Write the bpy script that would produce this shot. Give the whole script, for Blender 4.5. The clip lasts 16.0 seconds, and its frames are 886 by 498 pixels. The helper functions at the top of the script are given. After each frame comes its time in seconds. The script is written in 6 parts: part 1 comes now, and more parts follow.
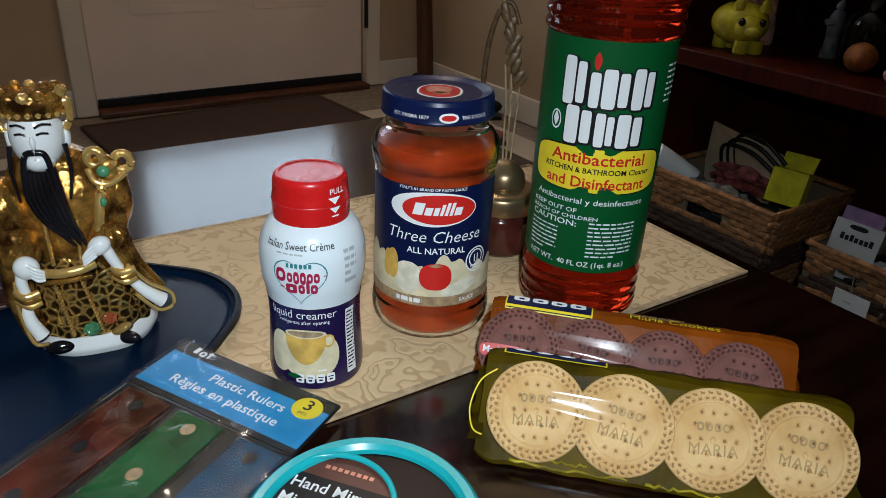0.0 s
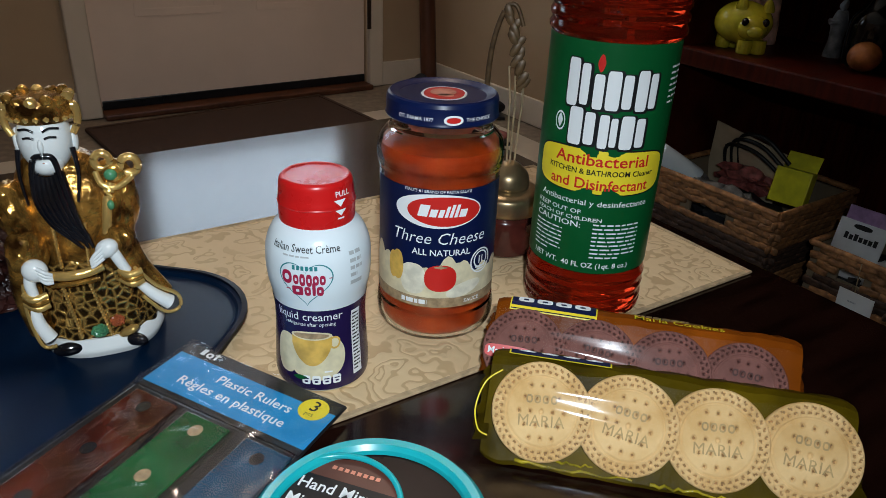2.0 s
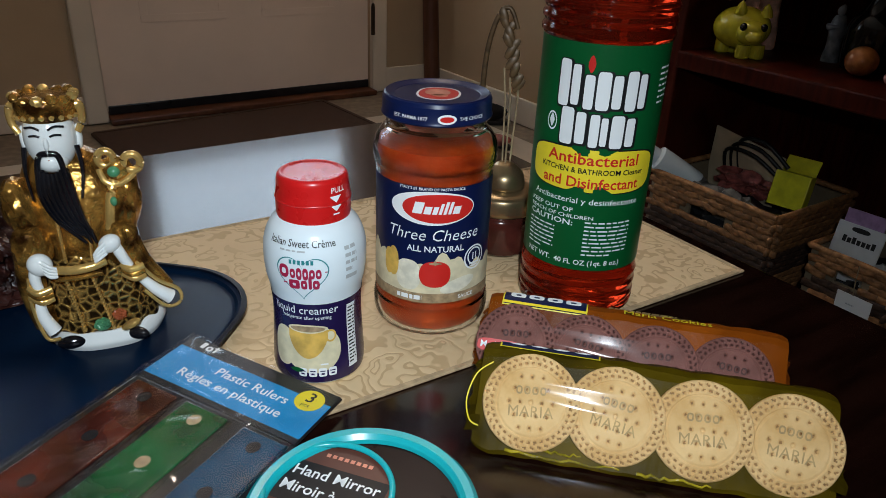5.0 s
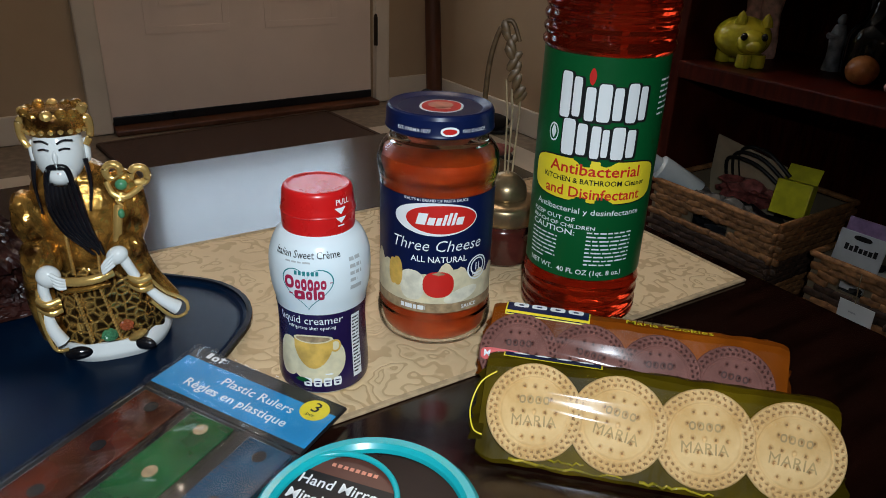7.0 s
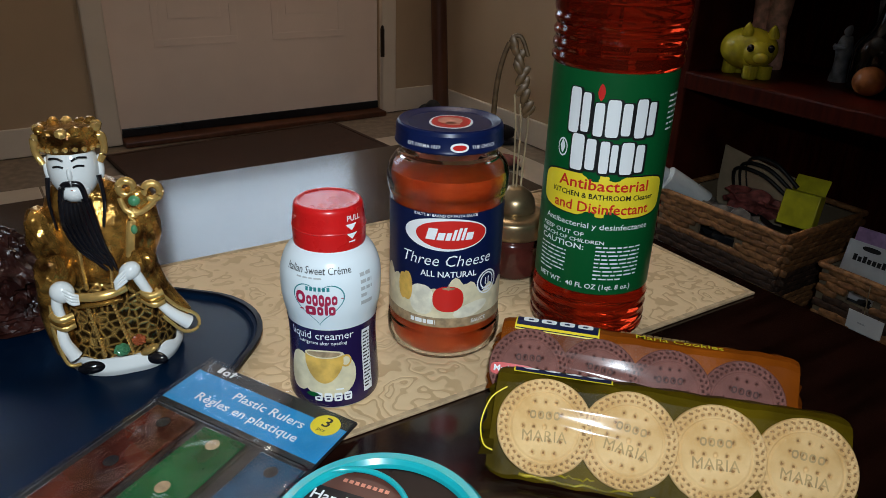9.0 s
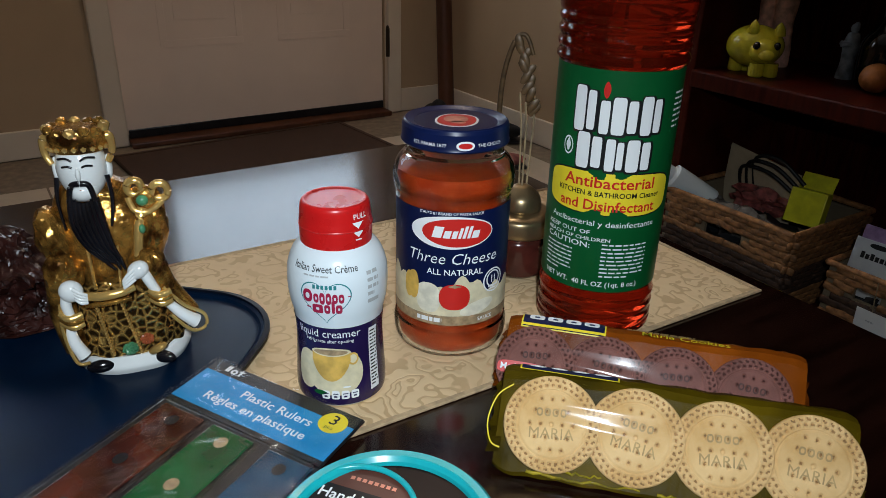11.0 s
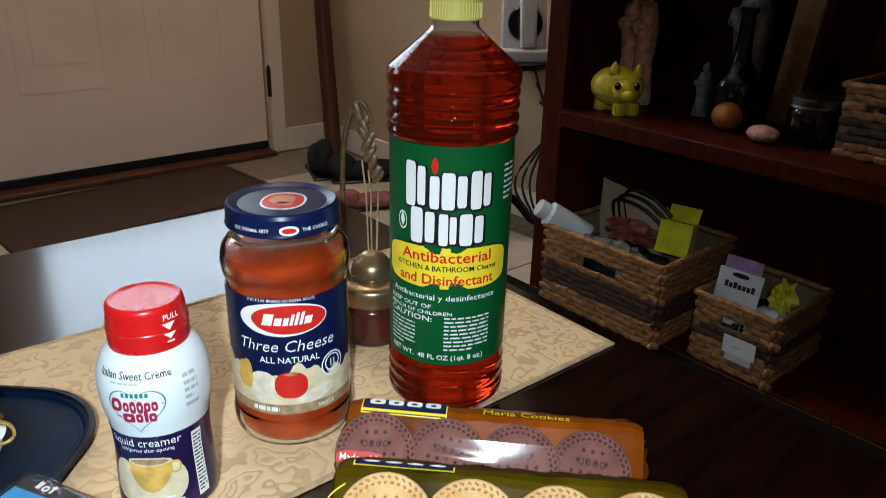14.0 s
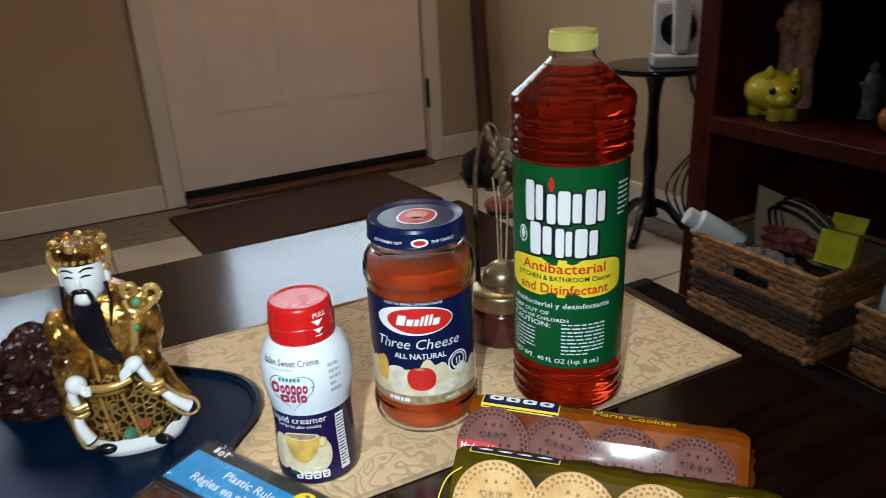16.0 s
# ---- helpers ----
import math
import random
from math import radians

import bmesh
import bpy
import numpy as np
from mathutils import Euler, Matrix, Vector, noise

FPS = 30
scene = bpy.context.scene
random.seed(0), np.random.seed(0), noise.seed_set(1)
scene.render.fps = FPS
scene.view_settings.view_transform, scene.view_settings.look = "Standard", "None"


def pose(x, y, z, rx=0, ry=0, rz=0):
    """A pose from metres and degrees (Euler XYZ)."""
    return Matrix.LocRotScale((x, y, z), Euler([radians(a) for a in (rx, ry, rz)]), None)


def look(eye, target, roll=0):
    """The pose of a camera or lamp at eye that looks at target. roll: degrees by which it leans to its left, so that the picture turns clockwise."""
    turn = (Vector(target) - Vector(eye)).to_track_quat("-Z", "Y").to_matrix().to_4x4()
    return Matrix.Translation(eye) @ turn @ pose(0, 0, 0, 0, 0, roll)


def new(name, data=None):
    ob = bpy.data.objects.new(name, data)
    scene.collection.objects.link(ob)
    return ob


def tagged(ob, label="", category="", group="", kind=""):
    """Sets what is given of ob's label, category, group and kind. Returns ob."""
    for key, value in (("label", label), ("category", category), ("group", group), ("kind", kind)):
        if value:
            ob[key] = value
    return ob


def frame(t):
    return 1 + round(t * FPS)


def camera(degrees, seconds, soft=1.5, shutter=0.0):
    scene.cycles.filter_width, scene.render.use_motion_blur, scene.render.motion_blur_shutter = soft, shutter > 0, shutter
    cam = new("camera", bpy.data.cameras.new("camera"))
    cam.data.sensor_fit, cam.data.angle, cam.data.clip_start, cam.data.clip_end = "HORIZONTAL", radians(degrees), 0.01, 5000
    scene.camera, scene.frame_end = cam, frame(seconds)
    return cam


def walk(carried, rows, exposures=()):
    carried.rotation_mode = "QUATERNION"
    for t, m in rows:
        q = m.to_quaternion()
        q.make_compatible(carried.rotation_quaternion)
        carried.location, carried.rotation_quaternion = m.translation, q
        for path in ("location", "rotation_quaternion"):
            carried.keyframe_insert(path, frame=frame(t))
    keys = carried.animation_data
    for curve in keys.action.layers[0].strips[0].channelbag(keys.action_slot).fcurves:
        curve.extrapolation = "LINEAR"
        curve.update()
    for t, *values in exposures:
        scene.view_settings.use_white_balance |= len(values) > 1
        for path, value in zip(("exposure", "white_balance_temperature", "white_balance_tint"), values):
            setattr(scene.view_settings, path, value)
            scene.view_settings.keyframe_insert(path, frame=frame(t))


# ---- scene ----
cam = camera(62.4, 16.0, soft=0.8, shutter=0.6)
PATH = [
    (0, (0.073, -0.014, 0.683), (-0.106, 1.768, -0.207), 2.9),
    (0.5, (0.073, -0.013, 0.683), (-0.108, 1.767, -0.209), 2.9),
    (1, (0.074, -0.014, 0.685), (-0.111, 1.768, -0.204), 2.5),
    (1.5, (0.072, -0.015, 0.685), (-0.108, 1.769, -0.201), 2.7),
    (2, (0.072, -0.016, 0.685), (-0.116, 1.765, -0.205), 2.6),
    (2.5, (0.072, -0.015, 0.684), (-0.114, 1.765, -0.209), 2.5),
    (3, (0.072, -0.016, 0.687), (-0.119, 1.765, -0.203), 2.3),
    (3.5, (0.073, -0.018, 0.688), (-0.12, 1.764, -0.198), 2.4),
    (4, (0.077, -0.025, 0.686), (-0.125, 1.76, -0.194), 2.5),
    (6.3, (0.083, -0.034, 0.684), (-0.121, 1.755, -0.185), 2.5),
    (6.5, (0.082, -0.036, 0.687), (-0.125, 1.758, -0.173), 2.4),
    (7, (0.082, -0.034, 0.688), (-0.131, 1.762, -0.166), 2.2),
    (7.5, (0.081, -0.033, 0.693), (-0.141, 1.771, -0.142), 1.8),
    (8, (0.081, -0.033, 0.693), (-0.144, 1.772, -0.139), 1.8),
    (8.5, (0.08, -0.032, 0.693), (-0.142, 1.771, -0.142), 1.8),
    (9, (0.079, -0.035, 0.693), (-0.152, 1.769, -0.139), 1.9),
    (9.2, (0.079, -0.035, 0.693), (-0.156, 1.769, -0.138), 1.8),
    (11.5, (0.079, -0.037, 0.692), (-0.169, 1.763, -0.144), 1.5),
    (12, (0.079, -0.037, 0.688), (-0.153, 1.758, -0.163), 2.1),
    (12.5, (0.084, -0.035, 0.688), (-0.134, 1.757, -0.173), 1.6),
    (13, (0.088, -0.028, 0.684), (-0.097, 1.744, -0.225), 1.2),
    (13.5, (0.108, -0.008, 0.703), (0.022, 1.811, -0.123), 1.0),
    (14, (0.131, 0.001, 0.724), (0.128, 1.85, -0.039), 1.5),
    (14.5, (0.129, -0.009, 0.728), (0.098, 1.845, -0.021), 1.0),
    (15, (0.124, -0.018, 0.724), (0.007, 1.826, -0.041), 0.0),
    (15.5, (0.135, -0.032, 0.742), (-0.118, 1.8, -0.021), -2.4),
    (16, (0.167, -0.045, 0.751), (-0.268, 1.757, 0.001), -2.8),
]
walk(cam, [(t, look(eye, target, roll)) for t, eye, target, roll in PATH], ((0, -0.16), (13.3, -0.16), (14.0, 0.40), (15.0, 0.50), (16, 0.32)))


# ---- light ----
world = bpy.data.worlds.new("world")
scene.world = world
world.use_nodes = True
world.node_tree.nodes["Background"].inputs[0].default_value = (1.0, 0.82, 0.62, 1)
world.node_tree.nodes["Background"].inputs[1].default_value = 0.001

T = 0.360          # table top
ANGLE = 41.0       # turn of the house, its walls and the table, from the x axis


def room(u, v, z=0.0, turn=0.0):
    """A pose in the house's own axes: u along the door's wall, v towards it."""
    a = radians(ANGLE)
    return pose(u * math.cos(a) - v * math.sin(a), u * math.sin(a) + v * math.cos(a), z, 0, 0, ANGLE + turn)


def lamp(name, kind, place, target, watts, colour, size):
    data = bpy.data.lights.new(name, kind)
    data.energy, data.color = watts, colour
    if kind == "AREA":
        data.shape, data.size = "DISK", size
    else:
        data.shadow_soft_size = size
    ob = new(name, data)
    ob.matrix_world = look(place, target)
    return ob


# a cool torch just behind the eye, and an unseen warm fill added for the hall
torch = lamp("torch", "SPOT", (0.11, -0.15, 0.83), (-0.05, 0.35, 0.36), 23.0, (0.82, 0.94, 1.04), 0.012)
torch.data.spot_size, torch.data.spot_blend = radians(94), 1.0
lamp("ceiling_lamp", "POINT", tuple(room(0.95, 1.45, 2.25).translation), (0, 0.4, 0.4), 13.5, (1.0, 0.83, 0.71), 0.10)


# ---- materials ----
def material(name, colour, rough=0.5, metal=0.0, vary=0.15, scale=30.0, bump=0.0, bump_scale=200.0, second=None, coat=0.0,
             transmission=0.0, ior=1.45, emit=None, random_shade=0.0, stretch=(1, 1, 1), spec=0.5):
    m = bpy.data.materials.new(name)
    m.use_nodes = True
    n, l = m.node_tree.nodes, m.node_tree.links
    b = n["Principled BSDF"]
    b.inputs["Roughness"].default_value = rough
    b.inputs["Metallic"].default_value = metal
    b.inputs["Coat Weight"].default_value = coat
    b.inputs["Coat Roughness"].default_value = 0.06
    b.inputs["Transmission Weight"].default_value = transmission
    b.inputs["IOR"].default_value = ior
    b.inputs["Specular IOR Level"].default_value = spec
    at = n.new("ShaderNodeTexCoord")
    mp = n.new("ShaderNodeMapping")
    mp.inputs["Scale"].default_value = stretch
    l.new(at.outputs["Object"], mp.inputs["Vector"])
    noise_node = n.new("ShaderNodeTexNoise")
    noise_node.inputs["Scale"].default_value = scale
    noise_node.inputs["Detail"].default_value = 6
    l.new(mp.outputs["Vector"], noise_node.inputs["Vector"])
    ramp = n.new("ShaderNodeValToRGB")
    low = tuple(c * (1 - vary) for c in colour) if second is None else second
    high = tuple(min(1, c * (1 + vary)) for c in colour) if second is None else colour
    ramp.color_ramp.elements[0].position, ramp.color_ramp.elements[1].position = 0.35, 0.68
    ramp.color_ramp.elements[0].color, ramp.color_ramp.elements[1].color = (*low, 1), (*high, 1)
    l.new(noise_node.outputs["Fac"], ramp.inputs["Fac"])
    out = ramp.outputs["Color"]
    if random_shade:
        info = n.new("ShaderNodeObjectInfo")
        hsv = n.new("ShaderNodeHueSaturation")
        rng = n.new("ShaderNodeMapRange")
        rng.inputs["To Min"].default_value, rng.inputs["To Max"].default_value = 1 - random_shade, 1 + random_shade
        l.new(info.outputs["Random"], rng.inputs["Value"])
        l.new(rng.outputs["Result"], hsv.inputs["Value"])
        l.new(out, hsv.inputs["Color"])
        out = hsv.outputs["Color"]
    l.new(out, b.inputs["Base Color"])
    if rough > 0.02 and transmission == 0:
        rr = n.new("ShaderNodeMapRange")
        rr.inputs["To Min"].default_value, rr.inputs["To Max"].default_value = rough * 0.8, min(1, rough * 1.2)
        l.new(noise_node.outputs["Fac"], rr.inputs["Value"])
        l.new(rr.outputs["Result"], b.inputs["Roughness"])
    if bump:
        fine = n.new("ShaderNodeTexNoise")
        fine.inputs["Scale"].default_value = bump_scale
        fine.inputs["Detail"].default_value = 5
        l.new(mp.outputs["Vector"], fine.inputs["Vector"])
        bp = n.new("ShaderNodeBump")
        bp.inputs["Strength"].default_value = bump
        bp.inputs["Distance"].default_value = 0.002
        l.new(fine.outputs["Fac"], bp.inputs["Height"])
        l.new(bp.outputs["Normal"], b.inputs["Normal"])
    if emit:
        b.inputs["Emission Color"].default_value = (*emit[0], 1)
        b.inputs["Emission Strength"].default_value = emit[1]
    return m


def cloth_material():
    """Cream damask with scrolling raised swirls."""
    m = material("damask", (0.66, 0.50, 0.30), 0.75, vary=0.1, scale=60)
    n, l = m.node_tree.nodes, m.node_tree.links
    b = n["Principled BSDF"]
    at = n.new("ShaderNodeTexCoord")
    warp = n.new("ShaderNodeTexNoise")
    warp.inputs["Scale"].default_value = 22
    l.new(at.outputs["Object"], warp.inputs["Vector"])
    mix = n.new("ShaderNodeMixRGB")
    mix.inputs["Fac"].default_value = 0.12
    l.new(at.outputs["Object"], mix.inputs["Color1"])
    l.new(warp.outputs["Color"], mix.inputs["Color2"])
    vor = n.new("ShaderNodeTexVoronoi")
    vor.feature = "SMOOTH_F1"
    vor.inputs["Scale"].default_value = 30
    l.new(mix.outputs["Color"], vor.inputs["Vector"])
    sine = n.new("ShaderNodeMath")
    sine.operation = "SINE"
    mul = n.new("ShaderNodeMath")
    mul.operation = "MULTIPLY"
    mul.inputs[1].default_value = 27
    l.new(vor.outputs["Distance"], mul.inputs[0])
    l.new(mul.outputs["Value"], sine.inputs[0])
    ramp = n.new("ShaderNodeValToRGB")
    ramp.color_ramp.elements[0].position, ramp.color_ramp.elements[1].position = 0.0, 0.30
    ramp.color_ramp.elements[0].color, ramp.color_ramp.elements[1].color = (0.55, 0.365, 0.19, 1), (0.735, 0.53, 0.30, 1)
    lift = n.new("ShaderNodeMath")
    lift.operation = "ADD"
    lift.inputs[1].default_value = 0.80
    l.new(sine.outputs["Value"], lift.inputs[0])
    l.new(lift.outputs["Value"], ramp.inputs["Fac"])
    blotch = n.new("ShaderNodeTexNoise")
    blotch.inputs["Scale"].default_value = 11
    l.new(at.outputs["Object"], blotch.inputs["Vector"])
    br = n.new("ShaderNodeValToRGB")
    br.color_ramp.elements[0].position, br.color_ramp.elements[1].position = 0.42, 0.80
    l.new(blotch.outputs["Fac"], br.inputs["Fac"])
    mx = n.new("ShaderNodeMixRGB")
    mx.inputs["Color2"].default_value = (0.69, 0.48, 0.265, 1)
    l.new(br.outputs["Color"], mx.inputs["Fac"])
    l.new(ramp.outputs["Color"], mx.inputs["Color1"])
    l.new(mx.outputs["Color"], b.inputs["Base Color"])
    bp = n.new("ShaderNodeBump")
    bp.inputs["Strength"].default_value = 0.3
    bp.inputs["Distance"].default_value = 0.0006
    l.new(sine.outputs["Value"], bp.inputs["Height"])
    l.new(bp.outputs["Normal"], b.inputs["Normal"])
    return m


def film_material(name, gloss=0.05, bump=0.6, bump_scale=40.0, rough=0.07):
    """Thin clear wrapping: see-through, with a wrinkled gloss."""
    m = bpy.data.materials.new(name)
    m.use_nodes = True
    n, l = m.node_tree.nodes, m.node_tree.links
    n.remove(n["Principled BSDF"])
    clear, shine, mix = n.new("ShaderNodeBsdfTransparent"), n.new("ShaderNodeBsdfGlossy"), n.new("ShaderNodeMixShader")
    shine.inputs["Roughness"].default_value = rough
    at, crease, bp = n.new("ShaderNodeTexCoord"), n.new("ShaderNodeTexNoise"), n.new("ShaderNodeBump")
    crease.inputs["Scale"].default_value, crease.inputs["Detail"].default_value = bump_scale, 3
    l.new(at.outputs["Object"], crease.inputs["Vector"])
    bp.inputs["Strength"].default_value, bp.inputs["Distance"].default_value = bump, 0.004
    l.new(crease.outputs["Fac"], bp.inputs["Height"])
    l.new(bp.outputs["Normal"], shine.inputs["Normal"])
    mix.inputs["Fac"].default_value = gloss
    l.new(clear.outputs["BSDF"], mix.inputs[1])
    l.new(shine.outputs["BSDF"], mix.inputs[2])
    l.new(mix.outputs["Shader"], n["Material Output"].inputs["Surface"])
    return m


def brocade_material():
    """Dark gilt glaze crossed by raised gold lines."""
    m = material("brocade_glaze", (0.30, 0.17, 0.05), 0.14, metal=0.75, second=(0.035, 0.015, 0.006), scale=60)
    n, l = m.node_tree.nodes, m.node_tree.links
    b = n["Principled BSDF"]
    at, vor, ramp, bp = n.new("ShaderNodeTexCoord"), n.new("ShaderNodeTexVoronoi"), n.new("ShaderNodeValToRGB"), n.new("ShaderNodeBump")
    vor.feature = "DISTANCE_TO_EDGE"
    vor.inputs["Scale"].default_value = 165
    l.new(at.outputs["Object"], vor.inputs["Vector"])
    ramp.color_ramp.elements[0].position, ramp.color_ramp.elements[1].position = 0.03, 0.20
    ramp.color_ramp.elements[0].color, ramp.color_ramp.elements[1].color = (0.60, 0.36, 0.10, 1), (0.050, 0.026, 0.008, 1)
    l.new(vor.outputs["Distance"], ramp.inputs["Fac"])
    l.new(ramp.outputs["Color"], b.inputs["Base Color"])
    bp.inputs["Strength"].default_value, bp.inputs["Distance"].default_value, bp.invert = 0.8, 0.002, True
    l.new(vor.outputs["Distance"], bp.inputs["Height"])
    l.new(bp.outputs["Normal"], b.inputs["Normal"])
    return m


wall_paint = material("wall_paint", (0.45, 0.322, 0.20), 0.7, vary=0.06, scale=3, bump=0.15, bump_scale=120)
trim_paint = material("trim_paint", (0.72, 0.62, 0.50), 0.45, vary=0.06, scale=5)
door_paint = material("door_paint", (0.82, 0.665, 0.555), 0.42, vary=0.05, scale=4, bump=0.06, bump_scale=90)
ceiling_paint = material("ceiling_paint", (0.75, 0.70, 0.62), 0.8, vary=0.05, scale=4)
tile_mat = material("floor_tile", (0.52, 0.43, 0.32), 0.35, vary=0.15, scale=6, random_shade=0.06)
grout = material("grout", (0.22, 0.17, 0.12), 0.9, vary=0.2, scale=40)
mat_fibre = material("mat_fibre", (0.055, 0.026, 0.014), 0.95, vary=0.4, scale=160, bump=0.8, bump_scale=500)
table_wood = material("table_wood", (0.010, 0.0030, 0.0018), 0.17, vary=0.5, scale=9, stretch=(1, 9, 1), coat=0.15, spec=0.75)
cabinet_wood = material("cabinet_wood", (0.050, 0.0066, 0.0028), 0.42, vary=0.45, scale=10, stretch=(1, 8, 1), spec=0.12)
cloth_mat = cloth_material()
clear_film = film_material("clear_film", 0.055, 0.4, 16.0, 0.07)
pack_film = film_material("packet_film", 0.020, 0.05, 16.0, 0.10)
brocade = brocade_material()
# darker biscuit tone that deepens the shade in the pressed pits
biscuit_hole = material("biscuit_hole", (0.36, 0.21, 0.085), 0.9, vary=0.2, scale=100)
tray_mat = material("blue_glaze", (0.0010, 0.0088, 0.026), 0.30, vary=0.35, scale=14, spec=0.11)
tray_rim_mat = material("dark_rim", (0.004, 0.006, 0.012), 0.45, vary=0.3, scale=20, spec=0.15)
gold = material("gold_glaze", (0.72, 0.38, 0.08), 0.13, metal=0.78, second=(0.075, 0.028, 0.007), scale=70, bump=0.7, bump_scale=150)
gold_plain = material("bright_gold", (0.78, 0.50, 0.16), 0.15, metal=0.7, vary=0.2, scale=60, bump=0.3, bump_scale=300)
porcelain = material("white_porcelain", (0.74, 0.76, 0.74), 0.14, vary=0.04, scale=20, coat=0.5)
black_glaze = material("black_glaze", (0.006, 0.006, 0.008), 0.12, vary=0.4, scale=40, bump=0.3, bump_scale=130, coat=0.5)
green_glaze = material("green_glaze", (0.06, 0.21, 0.10), 0.2, vary=0.3, scale=90)
coral_glaze = material("coral_glaze", (0.34, 0.08, 0.03), 0.2, vary=0.3, scale=90)
carved = material("carved_dark", (0.028, 0.008, 0.006), 0.3, vary=0.7, scale=45, bump=0.9, bump_scale=90)
white_plastic = material("white_plastic", (0.70, 0.77, 0.80), 0.22, vary=0.02, scale=20)
red_plastic = material("red_plastic", (0.56, 0.010, 0.010), 0.28, vary=0.06, scale=50)
purple_film = material("purple_film", (0.017, 0.009, 0.056), 0.22, vary=0.15, scale=30)
navy_print = material("navy_print", (0.004, 0.009, 0.048), 0.3, vary=0.1, scale=30, spec=0.22)
navy_lid = material("navy_lid", (0.004, 0.010, 0.052), 0.30, vary=0.15, scale=60, spec=0.25)
white_ink = material("white_ink", (0.82, 0.84, 0.84), 0.4, vary=0.02)
grey_ink = material("grey_ink", (0.40, 0.42, 0.42), 0.4, vary=0.1)
black_ink = material("black_ink", (0.008, 0.008, 0.009), 0.4, vary=0.1)
red_ink = material("red_ink", (0.58, 0.020, 0.015), 0.35, vary=0.05)
yellow_ink = material("yellow_ink", (0.84, 0.66, 0.03), 0.35, vary=0.05)
orange_ink = material("orange_ink", (0.55, 0.10, 0.02), 0.35, vary=0.05)
green_ink = material("green_ink", (0.0030, 0.084, 0.021), 0.34, vary=0.06, scale=20, spec=0.22)
cream_ink = material("cream_ink", (0.68, 0.60, 0.40), 0.35, vary=0.15, scale=90)
cheese_ink = material("cheese_ink", (0.74, 0.70, 0.56), 0.35, vary=0.15, scale=120)
salmon_ink = material("salmon_ink", (0.66, 0.25, 0.16), 0.35, vary=0.2, scale=90)
teal_ink = material("teal_ink", (0.02, 0.20, 0.22), 0.35, vary=0.05)
magenta_ink = material("magenta_ink", (0.36, 0.012, 0.055), 0.35, vary=0.05)
gold_ink = material("gold_ink", (0.62, 0.38, 0.08), 0.3, vary=0.25, scale=90)
tan_ink = material("tan_ink", (0.36, 0.25, 0.14), 0.4, vary=0.3, scale=200)
cap_yellow = material("pale_yellow_cap", (0.72, 0.66, 0.16), 0.35, vary=0.05)
sauce = material("tomato_sauce", (0.64, 0.074, 0.004), 0.4, second=(0.46, 0.040, 0.003), scale=55, bump=0.4, bump_scale=120)
glass = material("clear_glass", (0.98, 0.98, 0.98), 0.02, transmission=1.0, vary=0.0, ior=1.35)
basket_card = material("beige_card", (0.47, 0.37, 0.24), 0.9, vary=0.1, scale=30)
clear_plastic = material("clear_plastic", (0.93, 0.93, 0.92), 0.05, transmission=1.0, vary=0.02, ior=1.25)
liquid = material("amber_red_liquid", (0.50, 0.030, 0.008), 0.03, transmission=0.9, vary=0.0, ior=1.36)
film_yellow = material("yellow_film", (0.105, 0.068, 0.002), 0.42, second=(0.036, 0.024, 0.001), scale=22, bump=0.6, bump_scale=60, spec=0.05)
glint_film = material("crinkled_yellow_film", (0.30, 0.23, 0.012), 0.14, vary=0.5, scale=90, bump=0.8, bump_scale=260, coat=0.4)
film_brown = material("brown_film", (0.27, 0.062, 0.004), 0.34, second=(0.14, 0.030, 0.002), scale=22, bump=0.5, bump_scale=60, spec=0.05)
biscuit = material("biscuit", (0.80, 0.55, 0.27), 0.7, second=(0.60, 0.36, 0.14), scale=38, bump=0.35, bump_scale=420, spec=0.04)
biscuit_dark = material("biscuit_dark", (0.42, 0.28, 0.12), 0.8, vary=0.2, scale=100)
choc = material("chocolate_biscuit", (0.23, 0.098, 0.080), 0.6, vary=0.2, scale=45, bump=0.35, bump_scale=420, spec=0.04)
choc_pit_shade = material("chocolate_dark", (0.075, 0.026, 0.020), 0.7, vary=0.2, scale=100)
card_black = material("black_card", (0.012, 0.012, 0.014), 0.3, vary=0.2, scale=30)
card_blue = material("blue_card", (0.008, 0.26, 0.56), 0.3, vary=0.1, scale=30)
ruler_red = material("red_ruler", (0.066, 0.011, 0.006), 0.2, vary=0.6, scale=25, coat=0.7)
ruler_green = material("green_ruler", (0.003, 0.082, 0.024), 0.2, vary=0.45, scale=25, coat=0.7)
ruler_blue = material("blue_ruler", (0.006, 0.048, 0.095), 0.2, vary=0.5, scale=25, coat=0.7)
teal_plastic = material("teal_plastic", (0.010, 0.40, 0.44), 0.2, vary=0.08, scale=30, coat=0.5)
mirror_reflection = material("dark_mirror", (0.013, 0.006, 0.005), 0.28, vary=0.3, scale=20, spec=0.12)
label_brown = material("label_brown", (0.105, 0.038, 0.026), 0.35, vary=0.2, scale=30)
wicker = material("wicker", (0.28, 0.125, 0.044), 0.65, vary=0.45, scale=60, bump=0.6, bump_scale=300, random_shade=0.25)
wicker_dark = material("wicker_dark", (0.055, 0.026, 0.014), 0.7, vary=0.5, scale=60, bump=0.6, bump_scale=300, random_shade=0.25)
basket_lining = material("lining", (0.20, 0.15, 0.09), 0.9, vary=0.1, scale=30)
brass = material("aged_brass", (0.33, 0.24, 0.13), 0.32, metal=0.85, vary=0.25, scale=40)
leaf_gilt = material("tarnished_gilt", (0.105, 0.060, 0.026), 0.45, metal=0.25, vary=0.5, scale=90)
